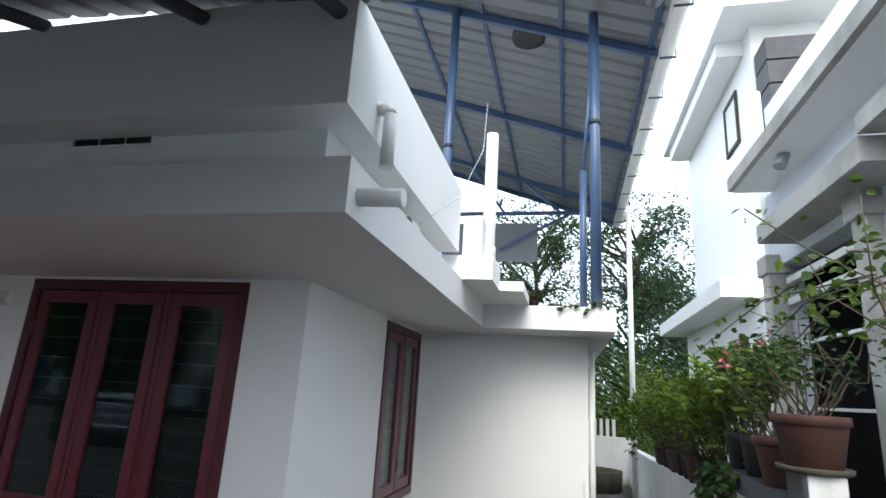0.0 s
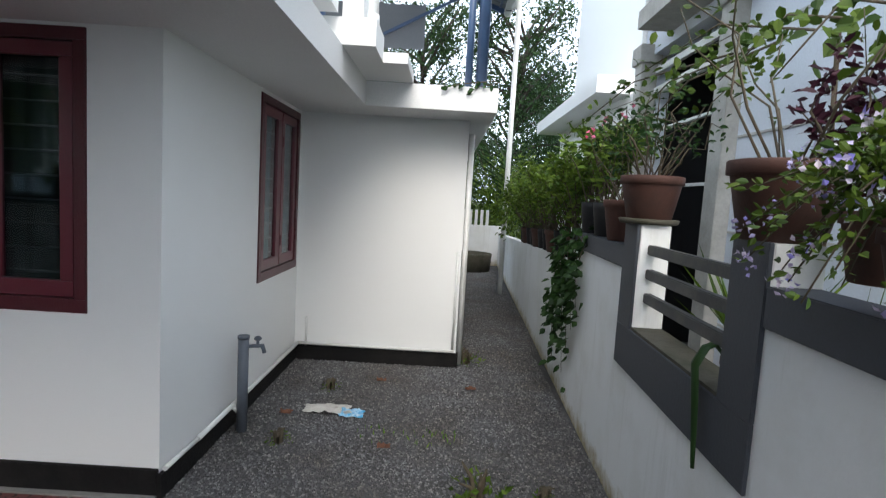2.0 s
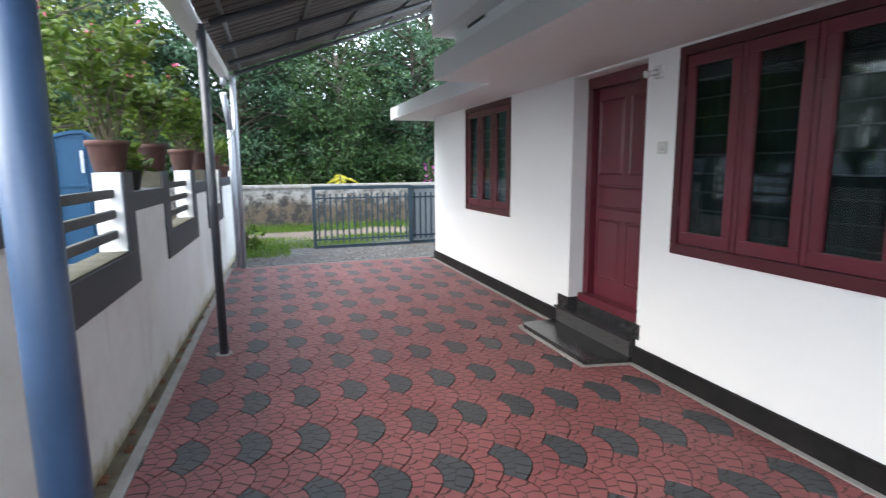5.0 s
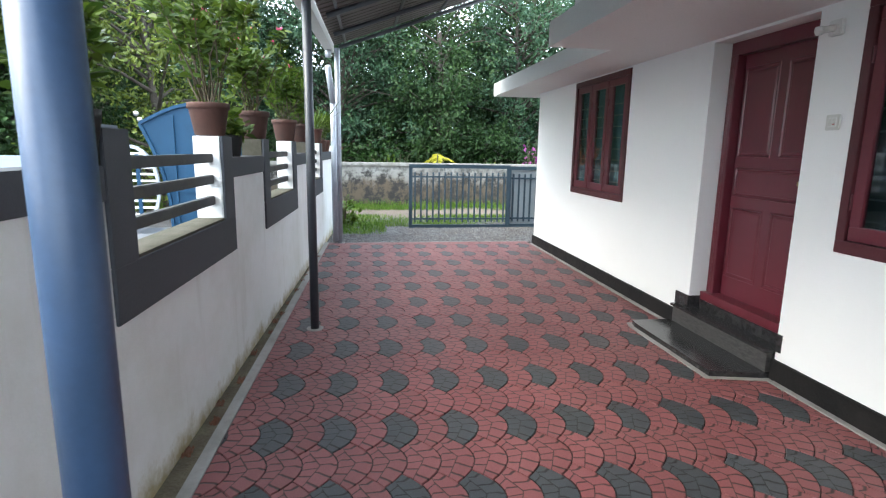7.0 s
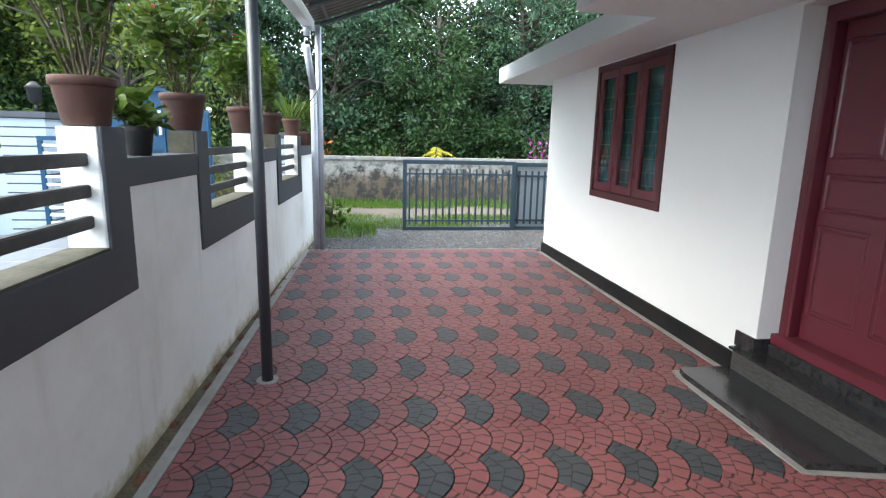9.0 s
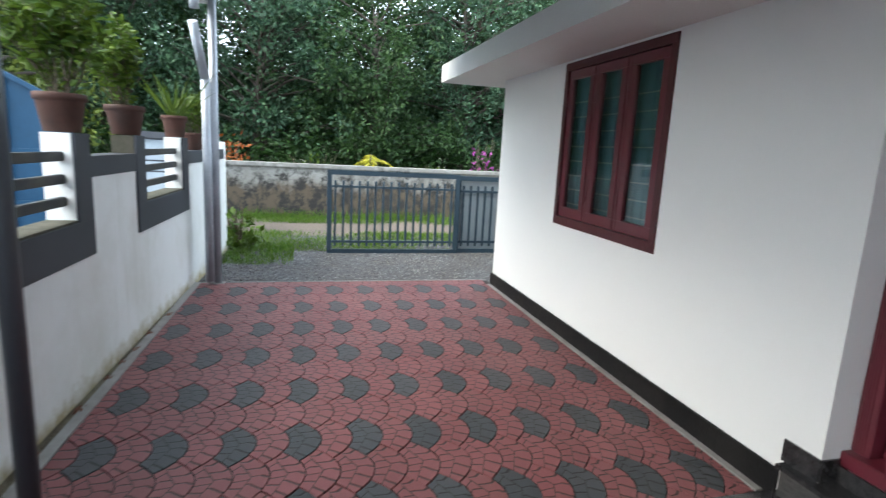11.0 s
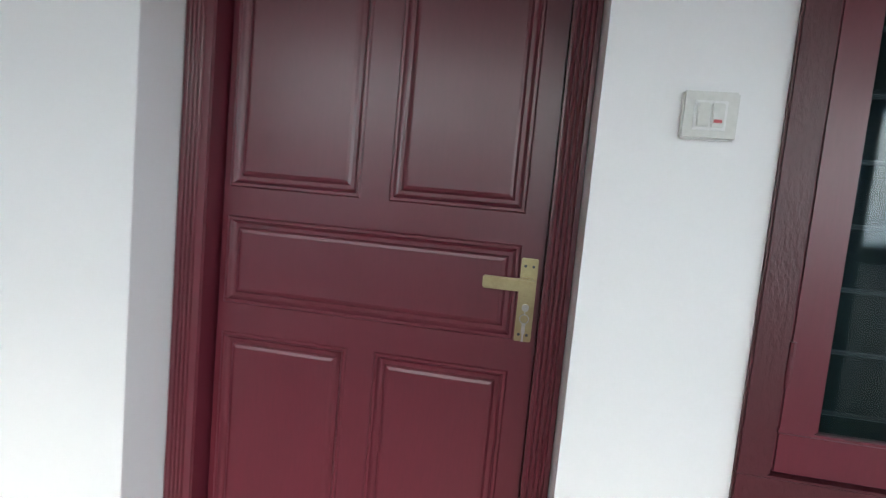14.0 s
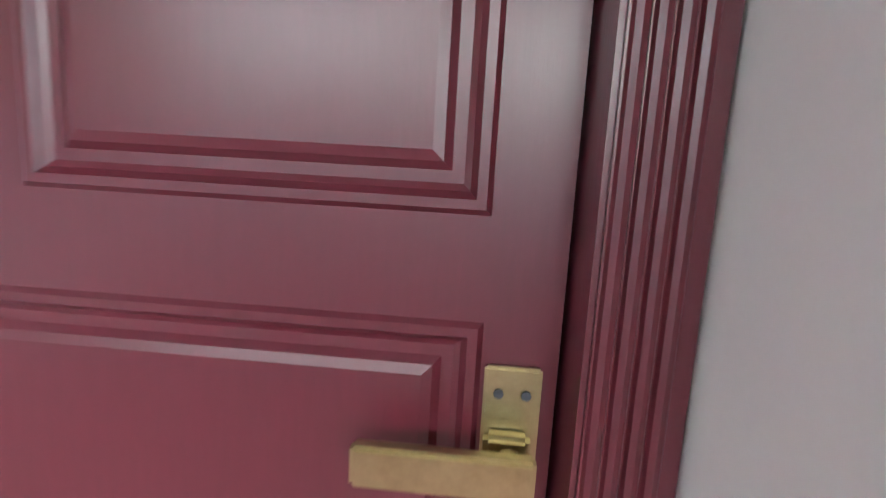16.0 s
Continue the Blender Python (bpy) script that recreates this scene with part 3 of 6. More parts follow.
def raised_panel(bm, x0, x1, z0, z1, y):
    """A fielded panel: a bead round a sunk border, and a raised field."""
    def ring(inset, depth):
        return [bm.verts.new(p) for p in ((x0 + inset, y + depth, z0 + inset), (x1 - inset, y + depth, z0 + inset),
                                          (x1 - inset, y + depth, z1 - inset), (x0 + inset, y + depth, z1 - inset))]
    rings = [ring(i, d) for i, d in ((0, 0.0), (0.004, -0.004), (0.011, -0.004), (0.016, 0.003), (0.021, 0.006), (0.030, 0.006), (0.036, 0.001), (0.044, -0.001))]
    for a, b in zip(rings, rings[1:]):
        for i in range(4):
            bm.faces.new((a[i], a[(i + 1) % 4], b[(i + 1) % 4], b[i]))
    bm.faces.new(rings[-1])
    bmesh.ops.recalc_face_normals(bm, faces=bm.faces)


DOOR_Y = 0.222
door = thing("door_1", "closed maroon panelled wooden front door with brass handle", "door", kind="structure")
bm = bmesh.new()
FX0, FX1, FZ0 = -3.311, -2.280, 0.335
for x0, x1, s in ((FX0, -3.226, 1), (FX1, -2.345, -1)):
    a, b = min(x0, x1), max(x0, x1)
    box(bm, a, b, 0.155, 0.26, FZ0 + 0.02, 2.30, 0.004)
    for k in range(4):
        c = x0 + s * (0.018 + k * 0.012)
        tube(bm, (c, 0.155, FZ0 + 0.02), (c, 0.155, 2.30), 0.0055, seg=8)
box(bm, FX0, FX1, 0.155, 0.26, 2.30, 2.40, 0.004)
box(bm, FX0, FX1, 0.10, 0.26, FZ0 - 0.05, FZ0 + 0.02, 0.004)
part("door_frame", bm, MAROON, door, "moulded maroon door frame")
panels = [(-3.20, -2.832, 1.503, 2.20), (-2.755, -2.405, 1.503, 2.20), (-3.20, -2.405, 1.185, 1.425),
          (-3.20, -2.835, 0.52, 1.105), (-2.76, -2.408, 0.52, 1.105)]
bm = bmesh.new()
wall_with_holes(bm, -3.217, -2.349, FZ0 + 0.022, 2.298, DOOR_Y, DOOR_Y + 0.03, panels)
part("door_leaf", bm, MAROON, door)
for p in panels:
    bm = bmesh.new()
    raised_panel(bm, *p, DOOR_Y)
    part("door_panel", bm, MAROON, door)
part("door_back", boxes((-3.225, -2.346, DOOR_Y + 0.032, DOOR_Y + 0.036, FZ0 + 0.02, 2.30)), MAROON, door)
handle = part("door_handle", boxes((-2.402, -2.360, DOOR_Y - 0.007, DOOR_Y - 0.001, 1.185, 1.395), bevel=0.002), BRASS, door, "antique brass lever handle on a long plate")
bm = boxes((-2.400, -2.366, DOOR_Y - 0.022, DOOR_Y - 0.006, 1.30, 1.348), bevel=0.004)
part("handle_boss", bm, BRASS, handle)
bm = bmesh.new()
box(bm, -2.490, -2.364, DOOR_Y - 0.050, DOOR_Y - 0.036, 1.316, 1.347, 0.003)
tube(bm, (-2.381, DOOR_Y - 0.045, 1.331), (-2.381, DOOR_Y - 0.01, 1.331), 0.010)
part("lever", bm, BRASS, handle)
bm = bmesh.new()
for x in (-2.391, -2.371):
    for z in (1.375, 1.203):
        tube(bm, (x, DOOR_Y - 0.009, z), (x, DOOR_Y - 0.006, z), 0.0038, seg=8)
part("screw", bm, DARK_STEEL, handle)
bm = bmesh.new()
tube(bm, (-2.381, DOOR_Y - 0.016, 1.272), (-2.381, DOOR_Y - 0.006, 1.272), 0.009)
part("keyhole", bm, STEEL, handle)
keys = thing("key", "steel key with a ring hanging in the lock", "key", at=(-2.381, DOOR_Y - 0.016, 1.272))
part("key_blade", boxes((-0.0012, 0.0012, -0.022, 0.0, -0.004, 0.004), (-0.0012, 0.0012, -0.032, -0.02, -0.012, 0.006)), STEEL, keys)
bm = bmesh.new()
for i in range(14):
    a0, a1 = (2 * math.pi * (i + k) / 14 for k in (0, 1))
    tube(bm, (0.011 * math.sin(a0), -0.026, -0.022 + 0.011 * math.cos(a0)), (0.011 * math.sin(a1), -0.026, -0.022 + 0.011 * math.cos(a1)), 0.0010, seg=6)
part("key_ring", bm, STEEL, keys)
part("hanging_key", boxes((-0.0045, 0.0045, -0.027, -0.025, -0.058, -0.033), (-0.0025, 0.0025, -0.027, -0.025, -0.078, -0.058)), STEEL, keys)

step = thing("doorstep", "polished black granite doorstep in two levels", "step")
bm = bmesh.new()
prism(bm, ((-3.50, -0.40), (-3.42, -0.42), (-2.36, -0.42), (-2.29, -0.06), (-2.29, -0.005), (-3.50, -0.005)), -0.05, 0.045)
part("lower_tread", bm, GRANITE, step)
bm = bmesh.new()
prism(bm, ((-3.545, -0.43), (-3.44, -0.46), (-2.335, -0.46), (-2.25, -0.07), (-2.25, -0.023), (-3.545, -0.023)), -0.05, 0.006)
part("mortar_edge", bm, CEMENT, step, "rough cement edging round the granite")
part("riser", boxes((-3.46, -2.30, -0.045, 0.0, 0.045, 0.185)), GRANITE_RAW, step, "grey veined granite riser")
part("upper_tread", boxes((-3.48, -2.29, -0.065, 0.0, 0.185, 0.205), (-3.311, -2.279, 0.0, 0.155, 0.0, 0.205), bevel=0.003), GRANITE, step)
part("upper_riser", boxes((-3.311, -2.279, 0.09, 0.10, 0.205, 0.285)), GRANITE, step)
structure("skirting", boxes((-3.50, -3.31, -0.010, 0.0, 0.205, 0.315), (-3.311, -3.301, 0.0, 0.153, 0.206, 0.315), (-2.290, -2.280, 0.0, 0.153, 0.206, 0.325), (-2.278, -2.233, -0.010, 0.0, 0.206, 0.33)), GRANITE,
          "black granite skirting at the door reveal", "skirting")

# switch by the door, and the lamp holder above it
sw = thing("light_switch", "ivory double wall switch with a red-marked bell push", "switch", at=(-2.074, 0, 1.7245))
part("switch_plate", boxes((-0.051, 0.051, -0.010, 0.0, -0.046, 0.046), bevel=0.004), SWITCH, sw)
part("switch_surround", boxes((-0.030, 0.030, -0.0125, -0.010, -0.028, 0.028), bevel=0.001), SWITCH_WHITE, sw)
part("rocker", boxes((-0.025, -0.002, -0.017, -0.0125, -0.023, 0.023), bevel=0.002), SWITCH, sw)
bell = part("bell_push", boxes((0.002, 0.025, -0.017, -0.0125, -0.023, 0.023), bevel=0.002), SWITCH, sw)
part("marker", boxes((0.006, 0.021, -0.0178, -0.017, -0.014, -0.008)), RED_DOT, bell)
holder = thing("lamp_holder", "white angled bulb holder on a small wall box", "lamp holder", at=(-2.13, 0, 2.27))
part("wall_box", boxes((-0.045, 0.045, -0.035, 0.0, -0.045, 0.045), bevel=0.006), SWITCH_WHITE, holder)
part("socket", tubes(((0, -0.03, 0.0), (-0.02, -0.10, -0.015), 0.020), ((-0.02, -0.10, -0.015), (-0.025, -0.125, -0.02), 0.026)), SWITCH_WHITE, holder)

# vents in the band under the parapet
for n, x in enumerate((-0.48, -3.2)):
    v = thing("wall_vent", "narrow dark louvred vent slot in the white band", "vent", "vents under the parapet", at=(x, -1.02, 2.808))
    part("vent_frame", boxes((-0.22, 0.22, -0.014, 0.0, 0.020, 0.028), (-0.22, 0.22, -0.014, 0.0, -0.028, -0.020), (-0.22, -0.205, -0.014, 0.0, -0.020, 0.020), (0.205, 0.22, -0.014, 0.0, -0.020, 0.020)), WHITE, v)
    # Each slot is a near-black box; the gap's darkness is its colour.
    for k in range(3):
        part("slot", boxes((-0.195 + k * 0.135, -0.075 + k * 0.135, -0.010, -0.002, -0.019, 0.019)), BLACK, v)

# rain spouts and pipes
sp = thing("rain_spout", "short white plastic rain spout through the slab edge", "pipe", at=(0.70, -1.08, 2.51))
part("spout_pipe", tubes(((-0.05, 0, 0), (0.17, 0, -0.008), 0.033), seg=20), PVC, sp)
vent = thing("bent_pipe", "white plastic overflow pipe bent down the parapet", "pipe", at=(0.67, -0.90, 2.96))
bm = tubes(((-0.02, 0, 0), (0.03, 0, 0), 0.028), ((0.03, 0, 0.0), (0.055, 0, -0.03), 0.028), ((0.055, 0, -0.03), (0.055, 0, -0.26), 0.028))
part("pipe_elbow", bm, PVC, vent)
st = thing("soil_vent_pipe", "tall white plastic vent pipe on the roof slab", "pipe", at=(0.76, 1.7, 2.70))
part("pipe", tubes(((0, 0, 0), (0, 0, 1.45), 0.055), seg=20), PVC, st)
part("coupling", tubes(((0, 0, 0.28), (0, 0, 0.38), 0.064), seg=20), PVC, st)

# tap standing by the side wall
tap = thing("garden_tap", "grey plastic standpipe with a small tap", "tap", at=(0.115, 0.86, GRAVEL_Z))
part("standpipe", tubes(((0, 0, -0.05), (0, 0, 0.66), 0.036), ((0, 0, 0.655), (0, 0, 0.675), 0.040), seg=20), GREY_PVC, tap)
tp = part("tap_body", tubes(((0.02, 0.01, 0.60), (0.13, 0.03, 0.605), 0.013), ((0.12, 0.028, 0.605), (0.135, 0.03, 0.555), 0.014), ((0.09, 0.022, 0.60), (0.09, 0.022, 0.64), 0.010)), GREY_PVC, tap)
bm = bmesh.new()
bmesh.ops.create_icosphere(bm, subdivisions=2, radius=0.026, matrix=Matrix.Translation((0.09, 0.022, 0.655)) @ Matrix.Diagonal((1, 1, 0.7, 1)))
part("knob", bm, GREY_PVC, tp)
wp = thing("water_pipe", "white plastic water pipe along the wall foot", "pipe")
part("pipe_run", tubes(((0.030, 0.0, 0.150), (0.045, 0.35, 0.155), 0.014), ((0.045, 0.35, 0.155), (0.045, 2.49, 0.155), 0.017), ((0.045, 2.50, 0.155), (1.60, 2.505, 0.155), 0.015), ((0.045, 0.86, 0.155), (0.115, 0.86, 0.10), 0.017)), PVC, wp)
part("riser_pipe", tubes(((1.585, 2.52, 0.155), (1.585, 2.52, 1.15), 0.012)), PVC, wp)
part("riser_pipe", tubes(((0.12, 2.525, 0.13), (0.12, 2.525, 0.42), 0.012)), PVC, wp)
dp = thing("rain_pipe", "white plastic rain pipe at the annex corner", "pipe", at=(1.655, 2.62, 0))
part("pipe", tubes(((0, 0, 0.0), (0, 0, 2.30), 0.028), seg=16), PVC, dp)


# ---- boundary walls with rails ----
def rail_wall(name, length, bays, m, label, low=1.42, top=1.585, thick=0.14, near=None, edge=0.205, foot=0.84, sill=1.065):
    """Boundary wall along u (0 to length), face at v=0, thickness towards -v; bays: (u0, u1) of the grey framed openings."""
    w = thing(name, label, "wall", kind="structure")
    bm = bmesh.new()
    wall_with_holes(bm, 0, length, -0.2, low, -thick, 0, [(a + edge, b - edge, sill + 0.006, low) for a, b in bays])
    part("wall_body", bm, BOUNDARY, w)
    prev = 0.0
    for a, b in [*bays, (length, length)]:
        if a - prev > 0.05:
            part("coping", boxes((prev, a, -thick - 0.012, 0.012, low - 0.10, low + 0.03), bevel=0.004), GREY_BAND, w, "slate-grey coping band")
        prev = b
    for a, b in bays:
        p = part("bay_frame", boxes((a, b, 0.0, 0.016, foot, sill), (a, a + edge, 0.0, 0.016, sill, top), (b - edge, b, 0.0, 0.016, sill, top), bevel=0.003), GREY_BAND, w, "slate-grey painted frame round the opening")
        for c, d in ((a + 0.003, a + edge + 0.004), (b - edge - 0.004, b - 0.003)):
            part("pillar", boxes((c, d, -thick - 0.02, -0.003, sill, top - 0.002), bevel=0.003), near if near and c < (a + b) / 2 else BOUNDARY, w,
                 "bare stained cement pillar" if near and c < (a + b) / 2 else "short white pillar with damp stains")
        part("sill", boxes((a + edge, b - edge, -thick - 0.02, 0.006, sill - 0.003, sill + 0.014)), MOSS, w, "mossy cement sill")
        for z in (top - 0.395, top - 0.265, top - 0.135):
            part("rail", boxes((a + edge - 0.01, b - edge + 0.01, -0.085, -0.045, z - 0.027, z + 0.027), bevel=0.005), RAIL, w, "dark painted concrete rail")
    w.matrix_basis = m
    return w


# along the drive the face looks at +y
rail_wall("wall_drive", 12.35, [(3.76, 5.39), (6.31, 7.91), (8.74, 10.31)], pose(2.5, drive_wall_y(2.5), 0, 0, 0, 177.54) @ Matrix.Diagonal((1, -1, 1, 1)),
          "white boundary wall with grey framed rail openings", near=MOSS)
# beside the alley the face looks at -x
def alley_x(y):
    return 2.48 + 0.033 * y



rail_wall("wall_alley", 5.5, [(2.50, 3.97)], pose(alley_x(-3.6), -3.6, 0, 0, 0, 88.11),
          "white boundary wall with a grey framed rail opening", low=1.43, top=1.592, edge=0.225, foot=0.785, sill=1.02)


def far_top(y):
    """Top of the lower stretch of the alley wall, falling with the ground."""
    return 1.20 - 0.04 * (y - 1.9)


bm = bmesh.new()
prism(bm, ((alley_x(1.9), 1.9), (alley_x(1.9) + 0.14, 1.9), (alley_x(11.4) + 0.14, 11.4), (alley_x(11.4), 11.4)), -0.2, 1.20)
for v in bm.verts:
    if v.co.z > 0:
        v.co.z = far_top(v.co.y)
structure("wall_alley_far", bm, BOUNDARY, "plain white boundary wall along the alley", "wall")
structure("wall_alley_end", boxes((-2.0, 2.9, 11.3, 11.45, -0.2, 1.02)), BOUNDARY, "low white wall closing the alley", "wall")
fence = thing("picket_fence", "white painted pickets on the end wall", "fence")
for i in range(14):
    bm = bmesh.new()
    x = 0.6 + i * 0.145
    prism(bm, ((x, 11.34), (x + 0.075, 11.34), (x + 0.075, 11.37), (x, 11.37)), 1.02, 1.42)
    part("picket", bm, PVC, fence)
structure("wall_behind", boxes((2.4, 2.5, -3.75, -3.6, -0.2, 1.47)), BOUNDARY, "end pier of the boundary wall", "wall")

# ---- steel carport roof over the drive ----
def eave(x):
    return 2.57 - 0.062 * x


def roof_z(x, y):
    return eave(x) + 0.36 * (y + 3.05)


def corrugated(name, x0, x1, y0, y1, height, material, parent, ribs_along_y=True, pitch=0.2, rise=0.022, thick=0.006):
    """A ribbed metal sheet laid over height(x, y)."""
    verts, faces = [], []
    span = (x0, x1) if ribs_along_y else (y0, y1)
    n = int(abs(span[1] - span[0]) / pitch)
    prof = []
    for i in range(n):
        s = span[0] + (span[1] - span[0]) * i / n
        d = (span[1] - span[0]) / n
        prof += [(s, 0), (s + d * 0.7, 0), (s + d * 0.8, rise), (s + d * 0.9, rise)]
    prof.append((span[1], 0))
    for lift in (0, thick):
        for s, h in prof:
            for e in ((y0, y1) if ribs_along_y else (x0, x1)):
                x, y = (s, e) if ribs_along_y else (e, s)
                verts.append((x, y, height(x, y) + h + lift))
    k = len(prof)
    for i in range(k - 1):
        a = 2 * i
        faces.append((a, a + 1, a + 3, a + 2))
        b = a + 2 * k
        faces.append((b, b + 2, b + 3, b + 1))
    return quads_mesh(name, verts, faces, material, parent)


carport = thing("carport", "steel-framed carport with corrugated sheet roof over the drive", "carport")
corrugated("roof_sheet", -7.98, -3.95, -3.22, 0.05, lambda x, y: roof_z(x, y) + 0.06, SHEET_DARK, carport)
corrugated("roof_sheet", -3.93, 1.75, -3.22, -1.14, lambda x, y: roof_z(x, y) + 0.06, SHEET_DARK, carport)
for x in (-7.9, -6.5, -5.1, -3.69, -2.3, -0.79, 0.01, 0.60, 1.7):
    y1 = 0.1 if x < -3.95 else -1.19
    part("rafter", tubes(((x, -3.15, roof_z(x, -3.15)), (x, y1, roof_z(x, y1)), 0.030)), DARK_STEEL, carport)
for y in (-3.05, -2.3, -1.6, -0.8, -0.1):
    x1 = 1.73 if y < -1.3 else -3.96
    bm = bmesh.new()
    bar(bm, (-7.96, y, roof_z(-7.96, y) + 0.045), (x1, y, roof_z(x1, y) + 0.045), 0.03, 0.03)
    part("purlin", bm, DARK_STEEL, carport)
for x, y, r, mt in ((-0.07, -3.25, 0.050, BLUE_STEEL), (-3.65, -3.21, 0.036, DARK_STEEL), (-7.93, -3.18, 0.042, GALV)):
    post = part("post", tubes(((x, y, 0.0), (x, y, roof_z(x, y)), r), seg=20), mt, carport, "round painted steel post")
    part("footing", tubes(((x, y, -0.05), (x, y, 0.007), r + 0.035), seg=20), CEMENT, post)
bm = bmesh.new()
bar(bm, (-8.0, -3.29, eave(-8.0) - 0.10), (1.8, -3.29, eave(1.8) - 0.10), 0.10, 0.012)
bar(bm, (-8.0, -3.345, eave(-8.0) - 0.045), (1.8, -3.345, eave(1.8) - 0.045), 0.012, 0.12)
bar(bm, (-8.0, -3.235, eave(-8.0) - 0.045), (1.8, -3.235, eave(1.8) - 0.045), 0.012, 0.12)
part("gutter", bm, PVC, carport, "white plastic eaves gutter")
zt = eave(-7.7) - 0.1
part("downpipe", tubes(((-7.6, -3.29, zt), (-7.6, -3.29, zt - 0.12), 0.045), ((-7.55, -3.30, zt - 0.25), (-7.86, -3.25, zt - 0.75), 0.045), ((-7.86, -3.25, zt - 0.75), (-7.86, -3.25, 0.04), 0.045), seg=18), GALV, carport, "grey plastic downpipe elbowed to the post")

# ---- terrace roof on blue steel ----
def ter_z(x, y):
    return 5.42 + 0.35 * (2.38 - x)


ter = thing("terrace_roof", "blue steel truss roof with pale ribbed sheets over the terrace", "roof")
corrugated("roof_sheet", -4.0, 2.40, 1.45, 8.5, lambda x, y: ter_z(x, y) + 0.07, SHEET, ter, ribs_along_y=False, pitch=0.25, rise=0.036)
for y in (1.6, 2.55, 4.9, 7.5, 8.4):
    bm = bmesh.new()
    bar(bm, (-4.0, y, ter_z(-4.0, y)), (2.36, y, ter_z(2.36, y)), 0.05, 0.09)
    part("rafter", bm, BLUE_STEEL, ter)
for x in (2.28, 1.35, 0.45, -0.45, -1.3, -2.2, -3.1):
    bm = bmesh.new()
    bar(bm, (x, 1.5, ter_z(x, 0) + 0.05), (x, 8.45, ter_z(x, 0) + 0.05), 0.045, 0.04)
    part("purlin", bm, BLUE_STEEL, ter)
for y in (7.5,):
    bm = bmesh.new()
    bar(bm, (-4, y, 5.36), (2.3, y, 5.36), 0.05, 0.07)
    part("tie_beam", bm, BLUE_STEEL, ter)
    for x in (1.3, 0.2, -0.9, -2.0):
        bm = bmesh.new()
        bar(bm, (x, y, 5.36), (x - 0.75, y, ter_z(x - 0.75, y)), 0.045, 0.05)
        part("strut", bm, BLUE_STEEL, ter)
bm = bmesh.new()
bar(bm, (1.5, 7.48, 5.34), (0.1, 7.48, 4.6), 0.045, 0.05)
part("strut", bm, BLUE_STEEL, ter)
for x, y in ((1.68, 2.12), (0.15, 2.5), (-1.8, 2.5), (1.70, 7.4), (-3.8, 7.4)):
    post = part("post", tubes(((x, y, SLAB_HI), (x, y, ter_z(x, y)), 0.05), seg=16), BLUE_STEEL, ter)
    part("collar", tubes(((x, y, 4.42), (x, y, 4.46), 0.058), seg=16), BLACK, post)
part("post", tubes(((1.57, 2.14, SLAB_HI), (1.57, 2.14, 3.95), 0.032), ((1.57, 2.14, 3.95), (1.66, 2.12, 5.1), 0.02), seg=12), BLUE_STEEL, ter)
bm = bmesh.new()
n = 10
for i in range(n):
    a0, a1 = math.pi * i / n, math.pi * (i + 1) / n
    p = [(2.44 - 0.075 * math.cos(a), 5.45 - 0.085 * math.sin(a)) for a in (a0, a1)]
    f = [bm.verts.new((x, y, z)) for (x, z), y in ((p[0], 1.4), (p[1], 1.4), (p[1], 8.5), (p[0], 8.5))]
    bm.faces.new(f).smooth = True
gut = part("gutter", bm, PVC, ter, "half-round white gutter with dark clips")
gut.modifiers.new("wall", "SOLIDIFY").thickness = 0.006
for i in range(9):
    y = 1.7 + i * 0.8
    part("gutter_clip", boxes((2.36, 2.53, y - 0.014, y + 0.014, 5.348, 5.358), (2.518, 2.53, y - 0.014, y + 0.014, 5.358, 5.48)), DARK_STEEL, gut)
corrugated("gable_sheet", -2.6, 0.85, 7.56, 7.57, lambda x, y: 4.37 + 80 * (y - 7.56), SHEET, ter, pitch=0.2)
wd = thing("gutter_downpipe", "tall white plastic downpipe from the terrace gutter", "pipe", at=(2.50, 7.0, GRAVEL_Z))
part("pipe", tubes(((0, 0, 0), (0, 0, 5.2), 0.045), ((0, 0, 5.2), (0, 0.9, 5.38), 0.045), seg=16), PVC, wd)
fan = thing("roof_vent", "dark round ventilator ring under the terrace sheet", "ventilator", at=(0.98, 2.75, ter_z(0.98, 0) + 0.02))
bm = bmesh.new()
lathe(bm, ((0.12, 0.0), (0.19, -0.04), (0.20, 0.03), (0.15, 0.055)), 24)
part("ring", bm, BLACK, fan)

# ---- gate at the lane ----
def gate_leaf(width, height, m, label, sheeted):
    g = thing("gate_leaf", label, "gate", "lane gate leaves")
    part("gate_frame", boxes((0, width, -0.02, 0.02, 0.0, 0.07), (0, width, -0.02, 0.02, height - 0.07, height), (0, 0.07, -0.02, 0.02, 0.07, height - 0.07),
                             (width - 0.07, width, -0.02, 0.02, 0.07, height - 0.07), (0.07, width - 0.07, -0.018, 0.018, 0.17, 0.205), (0.07, width - 0.07, -0.018, 0.018, height - 0.26, height - 0.225), bevel=0.003), GATE, g)
    n = int(width / 0.115)
    for i in range(1, n):
        u = width * i / n
        part("bar", boxes((u - 0.016, u + 0.016, -0.014, 0.014, 0.12, height - 0.15)), GATE, g)
    if sheeted:
        part("sheet", boxes((0.05, width - 0.05, 0.021, 0.024, 0.05, height - 0.05)), GATE_SHEET, g)
    for u in (0.3, width - 0.3):
        part("roller", tubes(((u, -0.015, -0.025), (u, 0.015, -0.025), 0.03)), DARK_STEEL, g)
    g.matrix_basis = m
    return g


